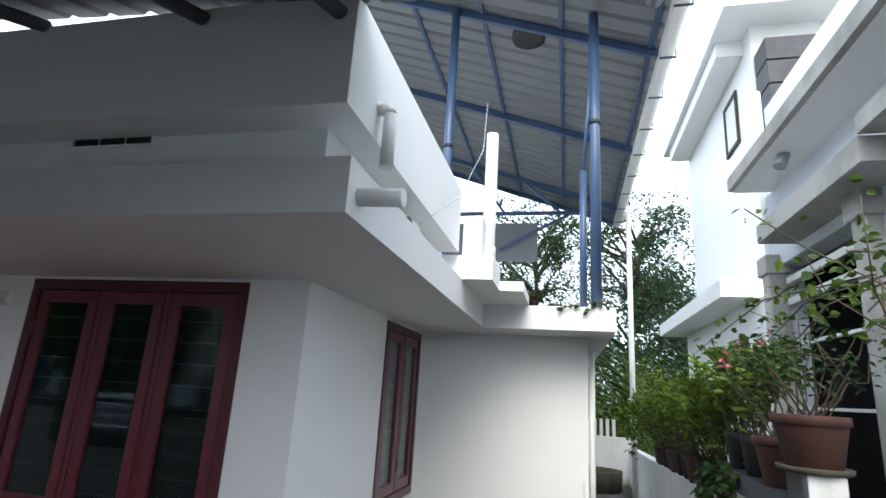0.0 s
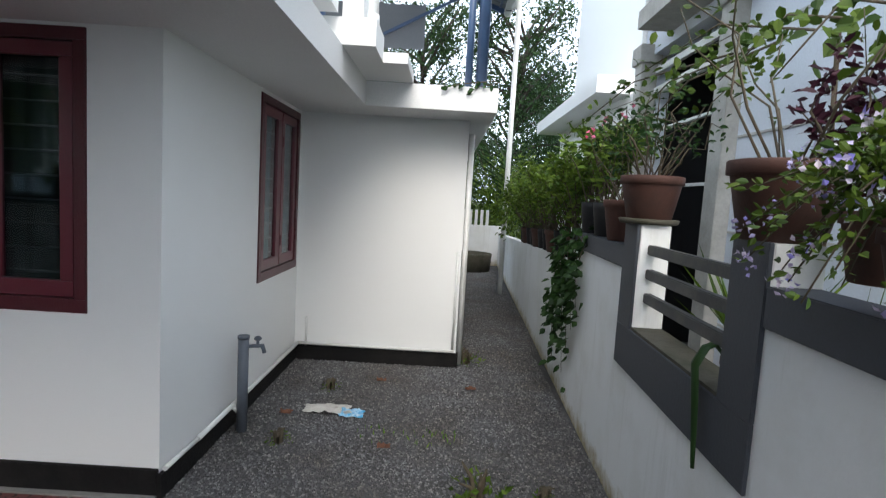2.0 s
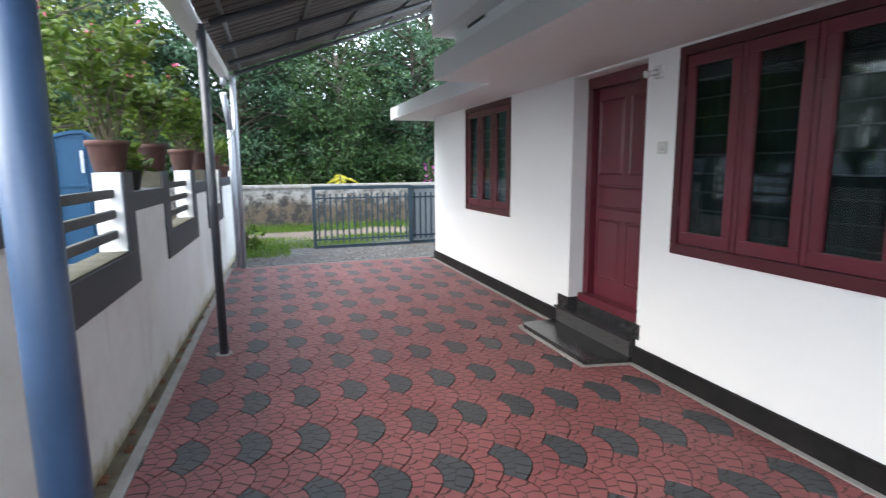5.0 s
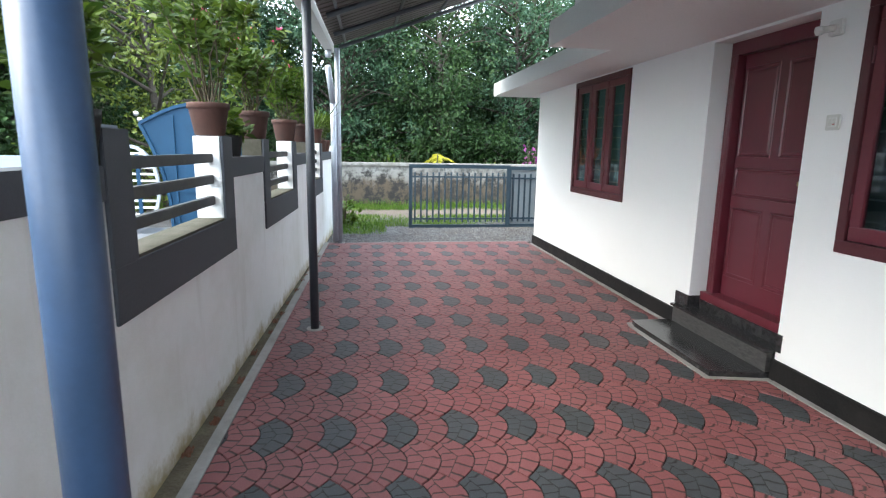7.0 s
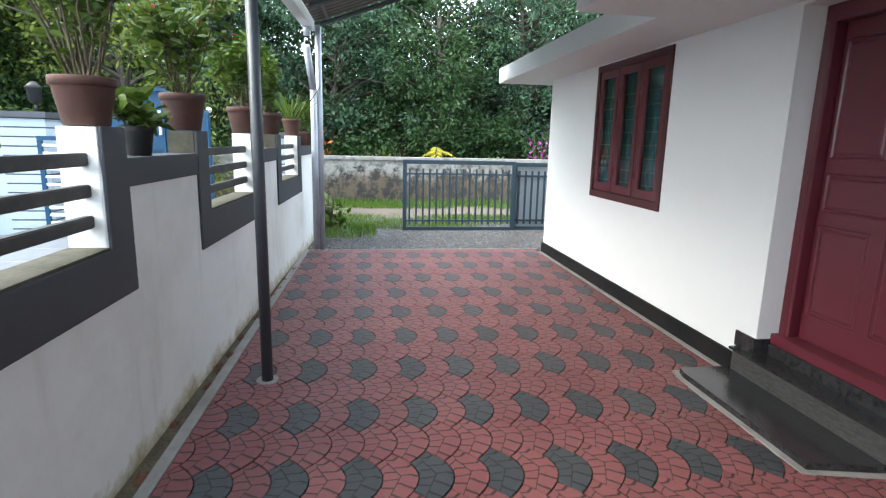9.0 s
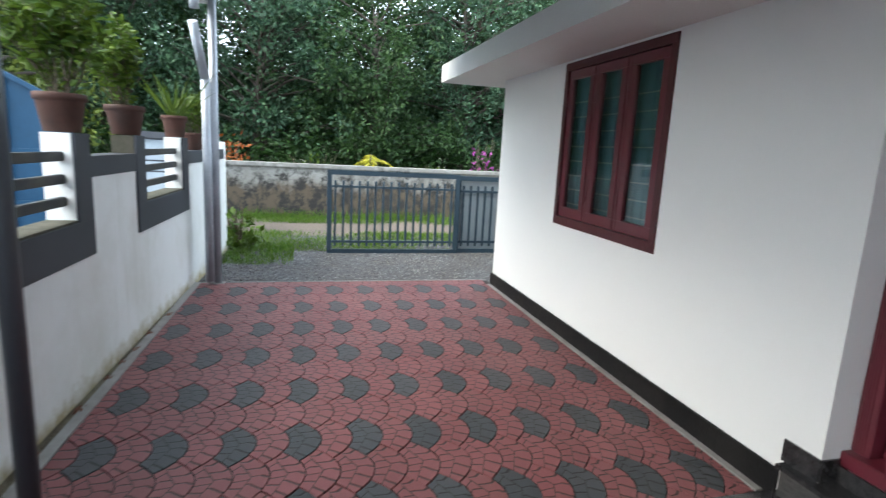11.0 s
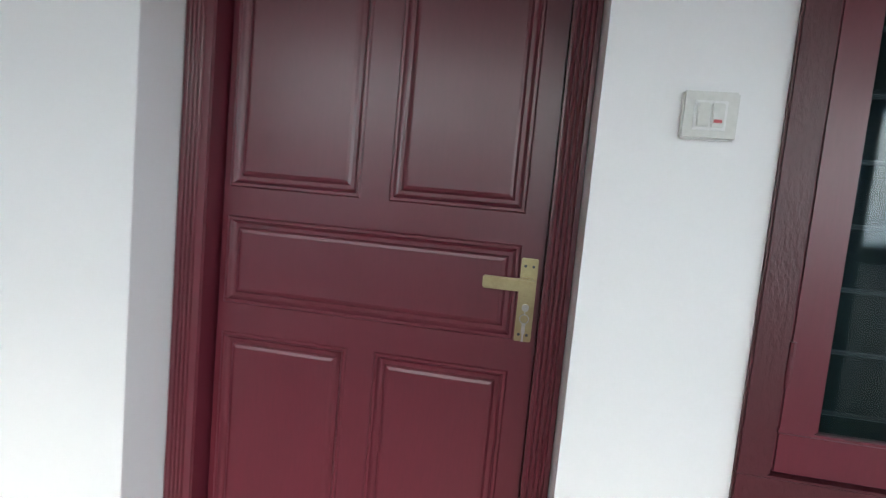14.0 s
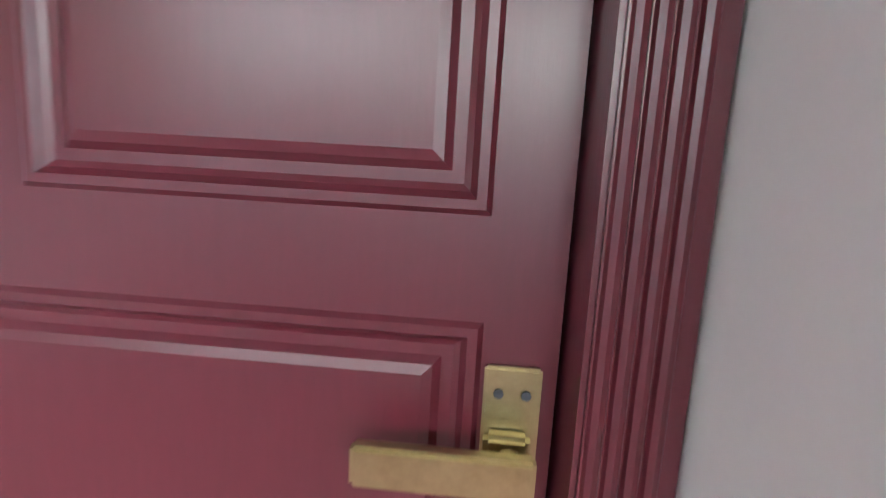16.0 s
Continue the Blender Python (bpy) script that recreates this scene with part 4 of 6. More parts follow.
gate_leaf(2.06, 1.27, pose(-9.87, -1.91, -0.045, 0, 0, 90), "blue-grey steel gate leaf with upright bars", False)
gate_leaf(2.06, 1.25, pose(-9.93, 0.12, -0.045, 0, 0, 90), "blue-grey steel gate leaf backed by sheet", True)
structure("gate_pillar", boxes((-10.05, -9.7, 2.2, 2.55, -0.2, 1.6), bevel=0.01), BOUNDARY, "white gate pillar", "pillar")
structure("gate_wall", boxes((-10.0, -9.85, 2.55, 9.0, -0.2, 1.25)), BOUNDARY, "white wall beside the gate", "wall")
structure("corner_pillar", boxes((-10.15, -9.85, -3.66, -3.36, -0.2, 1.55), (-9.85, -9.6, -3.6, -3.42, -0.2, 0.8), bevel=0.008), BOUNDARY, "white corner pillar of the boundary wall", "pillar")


# ---- trees and shrubs ----
LEAF_MID = leaf_material("mid_green_leaves", (0.045, 0.070, 0.012), (0.150, 0.180, 0.032))
def bent_stem(bm, points, r0, r1, seg=8):
    rings = []
    n = len(points)
    for i, p in enumerate(points):
        p = Vector(p)
        d = (Vector(points[min(i + 1, n - 1)]) - Vector(points[max(i - 1, 0)])).normalized()
        q = d.to_track_quat("Z", "Y")
        r = r0 + (r1 - r0) * i / (n - 1)
        rings.append([bm.verts.new(p + q @ Vector((r * math.cos(2 * math.pi * k / seg), r * math.sin(2 * math.pi * k / seg), 0))) for k in range(seg)])
    for a, b in zip(rings, rings[1:]):
        for k in range(seg):
            bm.faces.new((a[k], a[(k + 1) % seg], b[(k + 1) % seg], b[k])).smooth = True
    bm.faces.new(rings[-1])


def tree(seed, height, spread, material, clumps, per_clump, leaf, label, trunk_r=0.16, low=0.2, clump_r=0.55):
    """A trunk with limbs, and a crown of leafy clumps set round the limb ends, with gaps between."""
    rng = np.random.default_rng(seed)
    t = thing("tree", label, "tree")
    bm = bmesh.new()
    lean = rng.normal(0, 0.25, 2)
    top = (lean[0], lean[1], height * 0.8)
    bent_stem(bm, [(0, 0, -0.2), (lean[0] * 0.2, lean[1] * 0.1, height * 0.25), (lean[0] * 0.5, lean[1] * 0.7, height * 0.5), top], trunk_r, trunk_r * 0.3)
    ends = []
    for k in range(max(10, clumps // 4)):
        f = rng.uniform(low, 0.78)
        a = rng.uniform(0, 2 * math.pi)
        reach = spread * (0.55 + 0.6 * rng.random()) * (1.0 - 0.45 * abs(f - 0.45))
        s = Vector((lean[0] * f, lean[1] * f, height * f))
        e = s + Vector((reach * math.cos(a), reach * math.sin(a), height * rng.uniform(0.02, 0.22)))
        mid = (s + e) / 2 + Vector((0, 0, 0.15))
        bent_stem(bm, [s, mid, e], trunk_r * 0.35, 0.012, 6)
        ends.append((s, e))
    part("trunk", bm, BARK, t)
    cs, outs = [], []
    clumps = int(clumps * 1.15)
    for k in range(clumps):
        s, e = ends[k % len(ends)]
        c = np.array(s.lerp(e, rng.uniform(0.45, 1.08))) + rng.normal(0, 0.3, 3)
        rad = clump_r * rng.uniform(0.6, 1.35)
        d = rng.normal(0, 1, (per_clump, 3))
        d /= np.linalg.norm(d, axis=1, keepdims=True)
        p = c + d * (rad * rng.uniform(0.35, 1.0, (per_clump, 1))) * np.array((1, 1, 0.7))
        cs.append(p)
        outs.append(d + np.array((0, 0, 0.2)))
    leaves("crown", rng, np.concatenate(cs), np.concatenate(outs), leaf, leaf * 0.5, material, t, 0.5, 0.5)
    return t


def shrub(name, seed, size, material, count, leaf, label, category="shrub", flowers=None):
    """A low leafy mound on thin stems."""
    rng = np.random.default_rng(seed)
    s = thing(name, label, category)
    for k in range(9):
        a = rng.uniform(0, 2 * math.pi)
        e = Vector((size[0] * 0.45 * math.cos(a) * rng.random(), size[1] * 0.45 * math.sin(a) * rng.random(), size[2] * rng.uniform(0.6, 1.0)))
        bm = bmesh.new()
        bent_stem(bm, [(0, 0, -0.1), e * 0.5 + Vector((0, 0, 0.05)), e], 0.02, 0.005, 5)
        part("stem", bm, TWIG, s)
    d = rng.normal(0, 1, (count, 3))
    d /= np.linalg.norm(d, axis=1, keepdims=True)
    d[:, 2] = np.abs(d[:, 2])
    p = d * rng.uniform(0.45, 1.0, (count, 1)) * np.array(size) * np.array((0.5, 0.5, 1.0))
    p[:, 2] *= rng.uniform(0.5, 1, count)
    leaves("foliage", rng, p, d, leaf, leaf * 0.5, material, s)
    if flowers:
        k = count // (3 if material is LEAF_DARK else 12)
        leaves("blossom", rng, p[:k] * 1.04, d[:k], leaf * 0.8, leaf * 0.8, flowers, s)
    return s


TREES = [tree(11, 9.5, 3.0, LEAF_TEAL, 230, 62, 0.17, "tall broad-leaved tree with dense blue-green crown", low=0.08),
         tree(12, 8.0, 2.8, LEAF_TREE, 210, 62, 0.17, "broad-leaved tree with dark green crown", low=0.06),
         tree(13, 11.0, 2.6, LEAF_TREE, 170, 58, 0.17, "tall slender tree with an open green crown", 0.2, 0.3),
         tree(14, 6.5, 2.6, LEAF_MID, 170, 58, 0.15, "light green tree with fine leaves", low=0.05)]
spots = [(0, -18.2, -3.6, 0.9, 10), (1, -17.5, -0.3, 0.85, 80), (0, -18.6, 2.8, 1.0, 200), (1, -18.4, 6.5, 1.05, 140), (2, -21.5, -1.6, 1.05, 33),
         (2, -22, 4.0, 1.0, 60), (0, -19, -7.4, 1.0, 300), (1, -18, -11, 1.1, 20), (2, -21, -9.5, 1.1, 77), (1, -23, 9, 1.2, 45), (0, -24, -14, 1.2, 5),
         (3, -12.2, -7.2, 0.85, 0), (3, -12.8, -10.6, 1.0, 120), (1, -13, -13.5, 1.1, 190),
         (2, 3.1, 15.5, 0.8, 40), (1, -1.0, 19, 1.0, 70), (0, 6.5, 21, 0.95, 10), (2, 0.4, 14.5, 0.75, 150), (1, -9, 18, 1.1, 15), (0, -16, 14, 1.1, 320)]
used = set()
for k, x, y, sc, turn in spots:
    m = pose(x, y, -0.12, 0, 0, turn) @ Matrix.Scale(sc, 4)
    if k in used:
        copy_thing(TREES[k], m)
    else:
        TREES[k].matrix_basis = m
        used.add(k)


def palm(seed, m, fronds, length, height, material, label):
    rng = np.random.default_rng(seed)
    t = thing("palm", label, "palm")
    bm = bmesh.new()
    bent_stem(bm, [(0, 0, -0.2), (0.1, 0, height * 0.5), (0, 0.1, height)], 0.11, 0.08)
    part("trunk", bm, BARK, t)
    cs, ds = [], []
    st = bmesh.new()
    for k in range(fronds):
        a = 2 * math.pi * k / fronds + rng.normal(0, 0.2)
        lift = rng.uniform(0.2, 1.1)
        pts = []
        for s in np.linspace(0, 1, 7):
            pts.append((length * s * math.cos(a), length * s * math.sin(a), height + length * (lift * s - 1.1 * s * s)))
        bent_stem(st, pts, 0.02, 0.005, 5)
        for s in np.linspace(0.15, 1, 34):
            i = min(int(s * 6), 5)
            p = np.array(pts[i]) + (np.array(pts[i + 1]) - np.array(pts[i])) * (s * 6 - i)
            for side in (-1, 1):
                cs.append(p)
                ds.append((-side * math.sin(a) + 0.6 * math.cos(a), side * math.cos(a) + 0.6 * math.sin(a), -0.5))
    part("stalks", st, TWIG, t)
    leaves("fronds", rng, cs, np.array(ds), length * 0.32, 0.045, material, t, 0.1, 0.12)
    t.matrix_basis = m
    return t


palm(3, pose(1.0, 9.8, 0), 13, 1.9, 3.3, LEAF_DARK, "areca palm with arching dark fronds")
palm(4, pose(-1.2, 10.3, 0), 12, 1.9, 3.9, LEAF_DARK, "areca palm behind the terrace")
palm(5, pose(-15.3, -0.6, 0.1), 4, 0.8, 1.15, LEAF_YELLOW, "small yellowing palm behind the lane wall")
for k, (x, y, size, mt, nm, lab, fl) in enumerate((
        (-15.1, -3.9, (1.0, 1.2, 2.1), LEAF_ORANGE, "croton", "croton bush with orange-red leaves", None),
        (-15.2, 2.3, (0.9, 1.2, 2.1), LEAF_DARK, "bougainvillea", "bougainvillea with magenta flowers", MAGENTA),
        (-15.6, -1.9, (1.5, 1.6, 1.5), LEAF_LIGHT, "shrub", "light green shrub behind the lane wall", None),
        (-15.4, 0.9, (1.2, 1.6, 1.4), LEAF_LIGHT, "shrub", "light green shrub behind the lane wall", None),
        (-15.9, 4.6, (1.5, 2.2, 1.7), LEAF_DARK, "shrub", "dark green shrub behind the lane wall", None),
        (-15.8, -5.8, (1.5, 2.2, 1.8), LEAF_DARK, "shrub", "dark green shrub behind the lane wall", None),
        (-10.3, -3.2, (0.8, 0.8, 0.75), LEAF_LIGHT, "shrub", "broad-leaved weed by the gate opening", None))):
    s = shrub(nm, 40 + k, size, mt, 900 if x < -12 else 160, 0.16, lab, "shrub", fl)
    s.location = (x, y, -0.1)

def thicket(name, seed, rect, top, count, leaf, material, label):
    r = np.random.default_rng(seed)
    x0, x1, y0, y1 = rect
    n = count // 40
    c = np.stack((r.uniform(x0, x1, n), r.uniform(y0, y1, n), r.uniform(0.1, 1, n) ** 0.8 * top), 1)
    d = r.normal(0, 1, (n, 40, 3))
    d /= np.linalg.norm(d, axis=2, keepdims=True)
    p = c[:, None] + d * (r.uniform(0.3, 0.75, (n, 1, 1)) * r.uniform(0.4, 1, (n, 40, 1)))
    return tagged(leaves(name, r, p.reshape(-1, 3), d.reshape(-1, 3), leaf, leaf * 0.5, material, None, 0.4, 0.5), label, "undergrowth", kind="stuff")


thicket("undergrowth", 66, (-31, -26.5, -22, 20), 4.6, 60000, 0.36, LEAF_TREE, "far dark trees beyond the lane")
thicket("undergrowth", 61, (-25, -19, -16, 14), 6.4, 95000, 0.2, LEAF_TREE, "dense dark undergrowth beyond the lane")
thicket("undergrowth", 62, (-18.5, -15.6, -12, 10), 1.7, 16000, 0.16, LEAF_DARK, "low dark undergrowth behind the lane wall")
# Never in view; number 63 is added to hold back low sky light.
thicket("undergrowth", 63, (-13, 6, -20, -17), 4.4, 36000, 0.2, LEAF_TREE, "unseen low trees added to limit low sky light")
thicket("undergrowth", 64, (-15, -10.8, -15, -9), 6.5, 60000, 0.15, LEAF_TREE, "dense green thicket beside the lane")
thicket("undergrowth", 65, (-4, 5, 12.5, 17), 4.2, 26000, 0.14, LEAF_TREE, "leafy garden beyond the alley")
thicket("undergrowth", 67, (0.2, 4.0, 11.9, 13.2), 2.7, 12000, 0.11, LEAF_HEDGE, "bright green bushes behind the picket fence")

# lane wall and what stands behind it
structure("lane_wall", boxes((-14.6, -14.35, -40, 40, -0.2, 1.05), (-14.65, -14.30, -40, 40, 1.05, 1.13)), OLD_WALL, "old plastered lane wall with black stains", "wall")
structure("lane_house", boxes((-24.5, -20.0, 5.2, 9.0, -0.2, 3.4)), surface("pink_house_paint", (0.45, 0.20, 0.30), (0.38, 0.17, 0.26), 40, 1.0, 0.7, 0.2), "pink house half hidden by trees", "house")


def grass_patch(name, seed, rects, count, h, label):
    rng = np.random.default_rng(seed)
    pts = []
    for x0, x1, y0, y1, z in rects:
        k = int(count * (x1 - x0) * (y1 - y0))
        p = np.stack((rng.uniform(x0, x1, k), rng.uniform(y0, y1, k), np.full(k, z)), 1)
        keep = np.sin(p[:, 0] * 2.1 + 1) * np.cos(p[:, 1] * 1.7) + rng.normal(0, 0.4, k) > -0.5
        pts.append(p[keep])
    p = np.concatenate(pts)
    up = np.tile((0, 0, 1.0), (len(p), 1))
    g = leaves(name, rng, p, up, h, 0.012, GRASS, None, 0.0, 0.35)
    return tagged(g, label, "grass", kind="stuff")


grass_patch("grass", 5, ((-11.9, -10.0, -3.6, 2.8, -0.07), (-10.6, -9.0, -3.5, -2.4, -0.05), (-14.35, -13.2, -9, 9, -0.08)), 1100, 0.10, "short roadside grass tufts")
grass_patch("tall_grass", 6, ((-14.34, -13.9, -9, 9, -0.08),), 500, 0.22, "taller dry grass at the foot of the lane wall")

# ---- gravel stones ----
def stones(name, seed, rect, count, size, z, label):
    rng = np.random.default_rng(seed)
    x0, x1, y0, y1 = rect
    base = np.array(((0, 0, 1), (1, 0, 0), (-0.4, 0.9, 0), (-0.5, -0.85, 0), (0, 0, -0.6)), float)
    tri = np.array(((0, 1, 2), (0, 2, 3), (0, 3, 1), (4, 2, 1), (4, 3, 2), (4, 1, 3)))
    c = np.stack((rng.uniform(x0, x1, count), rng.uniform(y0, y1, count), np.full(count, z)), 1)
    a = rng.uniform(0, 2 * math.pi, count)
    s = size * rng.uniform(0.5, 1.3, (count, 1, 1))
    v = base[None] * s * rng.uniform(0.6, 1.2, (count, 5, 1)) * np.array((1, 1, 0.7))
    co, si = np.cos(a)[:, None], np.sin(a)[:, None]
    v = np.stack((v[..., 0] * co - v[..., 1] * si, v[..., 0] * si + v[..., 1] * co, v[..., 2]), -1) + c[:, None]
    f = (np.arange(count)[:, None, None] * 5 + tri[None]).reshape(-1, 3)
    return tagged(quads_mesh(name, v.reshape(-1, 3), f, STONE_MIX), label, "gravel", kind="stuff")


m, nt, bsdf = shader("gravel_stones")
geo = nt.nodes.new("ShaderNodeNewGeometry")
ramp = nt.nodes.new("ShaderNodeValToRGB")
ramp.color_ramp.elements[0].color = (0.05, 0.05, 0.053, 1)
ramp.color_ramp.elements[1].color = (0.27, 0.265, 0.265, 1)
e = ramp.color_ramp.elements.new(0.8)
e.color = (0.15, 0.15, 0.157, 1)
nt.links.new(geo.outputs["Random Per Island"], ramp.inputs[0])
big = ramp_node(nt, noise_node(nt, geo.outputs["Position"], 1.5, 5.0), 0.4, 0.7)
nt.links.new(mix_node(nt, big, ramp.outputs[0], mix_node(nt, 1.0, ramp.outputs[0], (0.75, 0.66, 0.55), "MULTIPLY")), bsdf.inputs["Base Color"])
bsdf.inputs["Roughness"].default_value = 0.85
STONE_MIX = m
stones("gravel", 21, (0.02, 2.5, -3.45, 3.2), 85000, 0.0112, GRAVEL_Z + 0.003, "loose grey crushed stone beside the house")
stones("gravel", 22, (1.65, 2.66, 3.2, 11.2), 30000, 0.0115, GRAVEL_Z + 0.003, "loose grey crushed stone along the alley")
stones("gravel", 23, (-11.4, -7.97, -3.5, 2.4), 26000, 0.016, GRAVEL_Z - 0.02, "loose grey crushed stone at the gate")

# litter and weeds on the gravel
DRY_LEAF = surface("dry_leaf", (0.16, 0.06, 0.03), (0.10, 0.05, 0.03), 60, 20, 0.7, 0.3, 0.6)
rng = np.random.default_rng(8)


def crumpled(name, x, y, w, d, material, label, seed):
    r = np.random.default_rng(seed)
    bm = bmesh.new()
    n = 9
    g = [[bm.verts.new((x + w * (i / n - 0.5) + r.normal(0, w * 0.03), y + d * (j / n - 0.5) + r.normal(0, d * 0.03), GRAVEL_Z + 0.018 + abs(r.normal(0, 0.012)))) for j in range(n + 1)] for i in range(n + 1)]
    for i in range(n):
        for j in range(n):
            bm.faces.new((g[i][j], g[i + 1][j], g[i + 1][j + 1], g[i][j + 1]))
    ob = tagged(link_mesh(name, bm, material), label, "litter")
    ob.modifiers.new("thick", "SOLIDIFY").thickness = 0.003
    return ob


crumpled("plastic_bag", 0.62, 1.28, 0.34, 0.16, PLASTIC_BAG, "crumpled clear plastic bag lying on the gravel", 1)
crumpled("wrapper", 0.82, 1.22, 0.17, 0.13, BLUE_PACK, "torn blue plastic wrapper on the gravel", 2)
for k, (x, y) in enumerate(((1.12, 0.72), (1.75, 1.9), (0.33, 1.18), (1.6, 0.05), (0.95, 2.0))):
    crumpled("fallen_leaf", x, y, 0.085, 0.05, DRY_LEAF, "dry brown fallen leaf on the gravel", 5 + k)
for k in range(16):
    x = -1.3 - 0.36 * k + 0.12 * math.sin(5 * k)
    crumpled("fallen_leaf", x, drive_wall_y(x) + 0.045 + 0.02 * math.cos(3 * k), 0.06 + 0.03 * math.sin(2 * k) ** 2, 0.04, DRY_LEAF, "dark dry leaf at the foot of the boundary wall", 30 + k)
for k, (x, y, sz) in enumerate(((1.72, 0.1, 0.30), (0.55, 1.75, 0.12), (0.42, 0.72, 0.12), (1.75, 2.7, 0.22), (2.1, 0.2, 0.1))):
    s = shrub("weed", 70 + k, (sz * 1.5, sz * 1.5, sz * 0.8), LEAF_LIGHT, 60, sz * 0.22, "small green weed growing in the gravel", "weed")
    s.location = (x, y, GRAVEL_Z)
grass_patch("grass_tuft", 9, ((0.9, 1.6, 0.75, 1.05, GRAVEL_Z),), 260, 0.05, "thin yellow-green grass patch on the gravel")


# ---- pots and plants ----
def pot_mesh(bm, r, h, rim=True):
    pr = [(r * 0.66, 0), (r * 0.70, 0.004), (r * 0.92, h * 0.80)]
    if rim:
        pr += [(r * 0.93, h * 0.81), (r, h * 0.82), (r, h * 0.985), (r * 0.985, h), (r * 0.90, h), (r * 0.88, h * 0.93)]
    else:
        pr += [(r * 0.95, h), (r * 0.90, h), (r * 0.88, h * 0.93)]
    lathe(bm, pr, 28)


def potted(seed, r, h, style, label, at, material=None, plant_h=0.6, flowers=None, pot_mat=None, leaf=0.08, count=14, lean=(0, 0), tray=False):
    rng = np.random.default_rng(seed)
    p = thing("potted_plant", label, "potted plant", at=at)
    base = 0.0
    if tray:
        bm = bmesh.new()
        lathe(bm, ((r * 0.85, 0), (r * 0.92, 0.008), (r * 0.95, 0.028), (r * 0.9, 0.03), (r * 0.85, 0.02)), 28)
        part("saucer", bm, MOSS, p, "mossy clay saucer")
        base = 0.02
    bm = bmesh.new()
    pot_mesh(bm, r, h, pot_mat is None)
    bmesh.ops.translate(bm, vec=(0, 0, base), verts=bm.verts)
    part("pot", bm, pot_mat or TERRACOTTA, p, "terracotta pot" if pot_mat is None else "black plastic grow bag")
    bm = bmesh.new()
    lathe(bm, ((r * 0.87, h * 0.90 + base), (r * 0.5, h * 0.93 + base), (0.01, h * 0.94 + base)), 20)
    part("soil", bm, SOIL, p)
    z = h * 0.92 + base
    mt = material or LEAF_POT
    st = bmesh.new()
    cs, ds, fl = [], [], []
    for k in range(count):
        a = rng.uniform(0, 2 * math.pi)
        sp = rng.uniform(0.15, 1.0) * plant_h * (0.75 if style == "sparse" else 0.52)
        hh = plant_h * rng.uniform(0.55, 1.0)
        b0 = Vector((r * 0.5 * math.cos(a) * rng.random(), r * 0.5 * math.sin(a) * rng.random(), z - 0.01))
        e = Vector((sp * math.cos(a) + lean[0] * hh, sp * math.sin(a) + lean[1] * hh, z + hh))
        mid = b0.lerp(e, 0.5) + Vector((rng.normal(0, 0.05), rng.normal(0, 0.05), hh * 0.12))
        if style == "spiky":
            for j in range(4):
                cs.append(np.array(b0))
                ds.append(np.array((math.cos(a + j), math.sin(a + j), 1.6)))
            continue
        q1, q2 = b0.lerp(mid, 0.5), mid.lerp(e, 0.5)
        wig = 0.06 if style == "sparse" else 0.02
        q1 += Vector(rng.normal(0, wig, 3))
        q2 += Vector(rng.normal(0, wig, 3))
        bent_stem(st, [b0, q1, mid, q2, e], 0.005 if style == "sparse" else 0.006, 0.002, 6)
        if style == "sparse":
            kk = 16 if leaf < 0.1 else 26
            for s in rng.uniform(0.3, 1.0, kk):
                q = b0.lerp(mid, s * 2) if s < 0.5 else mid.lerp(e, s * 2 - 1)
                cs.append(np.array(q) + rng.normal(0, 0.035, 3))
                ds.append(np.array((rng.normal(0, 1), rng.normal(0, 1), 0.3)))
        else:
            kk = 52
            for s in rng.beta(2.6, 1.1, kk):
                q = b0.lerp(mid, s * 2) if s < 0.5 else mid.lerp(e, s * 2 - 1)
                cs.append(np.array(q) + rng.normal(0, 0.02, 3))
                ds.append(np.array((rng.normal(0, 1), rng.normal(0, 1), 0.5)))
        if flowers is not None and rng.random() < 0.6:
            for j in range(5):
                fl.append(np.array(e) + rng.normal(0, 0.012, 3))
    if style != "spiky":
        part("branching_stem", st, TWIG, p)
    else:
        st.free()
    long = plant_h * 0.9 if style == "spiky" else leaf
    wide = 0.028 if style == "spiky" else leaf * (0.55 if style != "bushy" else 0.42)
    leaves("foliage", rng, cs, np.array(ds), long, wide, mt, p, 0.1, 0.25 if style == "spiky" else 0.5, style != "spiky")
    if fl:
        leaves("blossom", rng, fl, np.tile((0, 0, 1.0), (len(fl), 1)), 0.03, 0.022, flowers, p, 0, 1.0)
    return p


TOP = 1.587
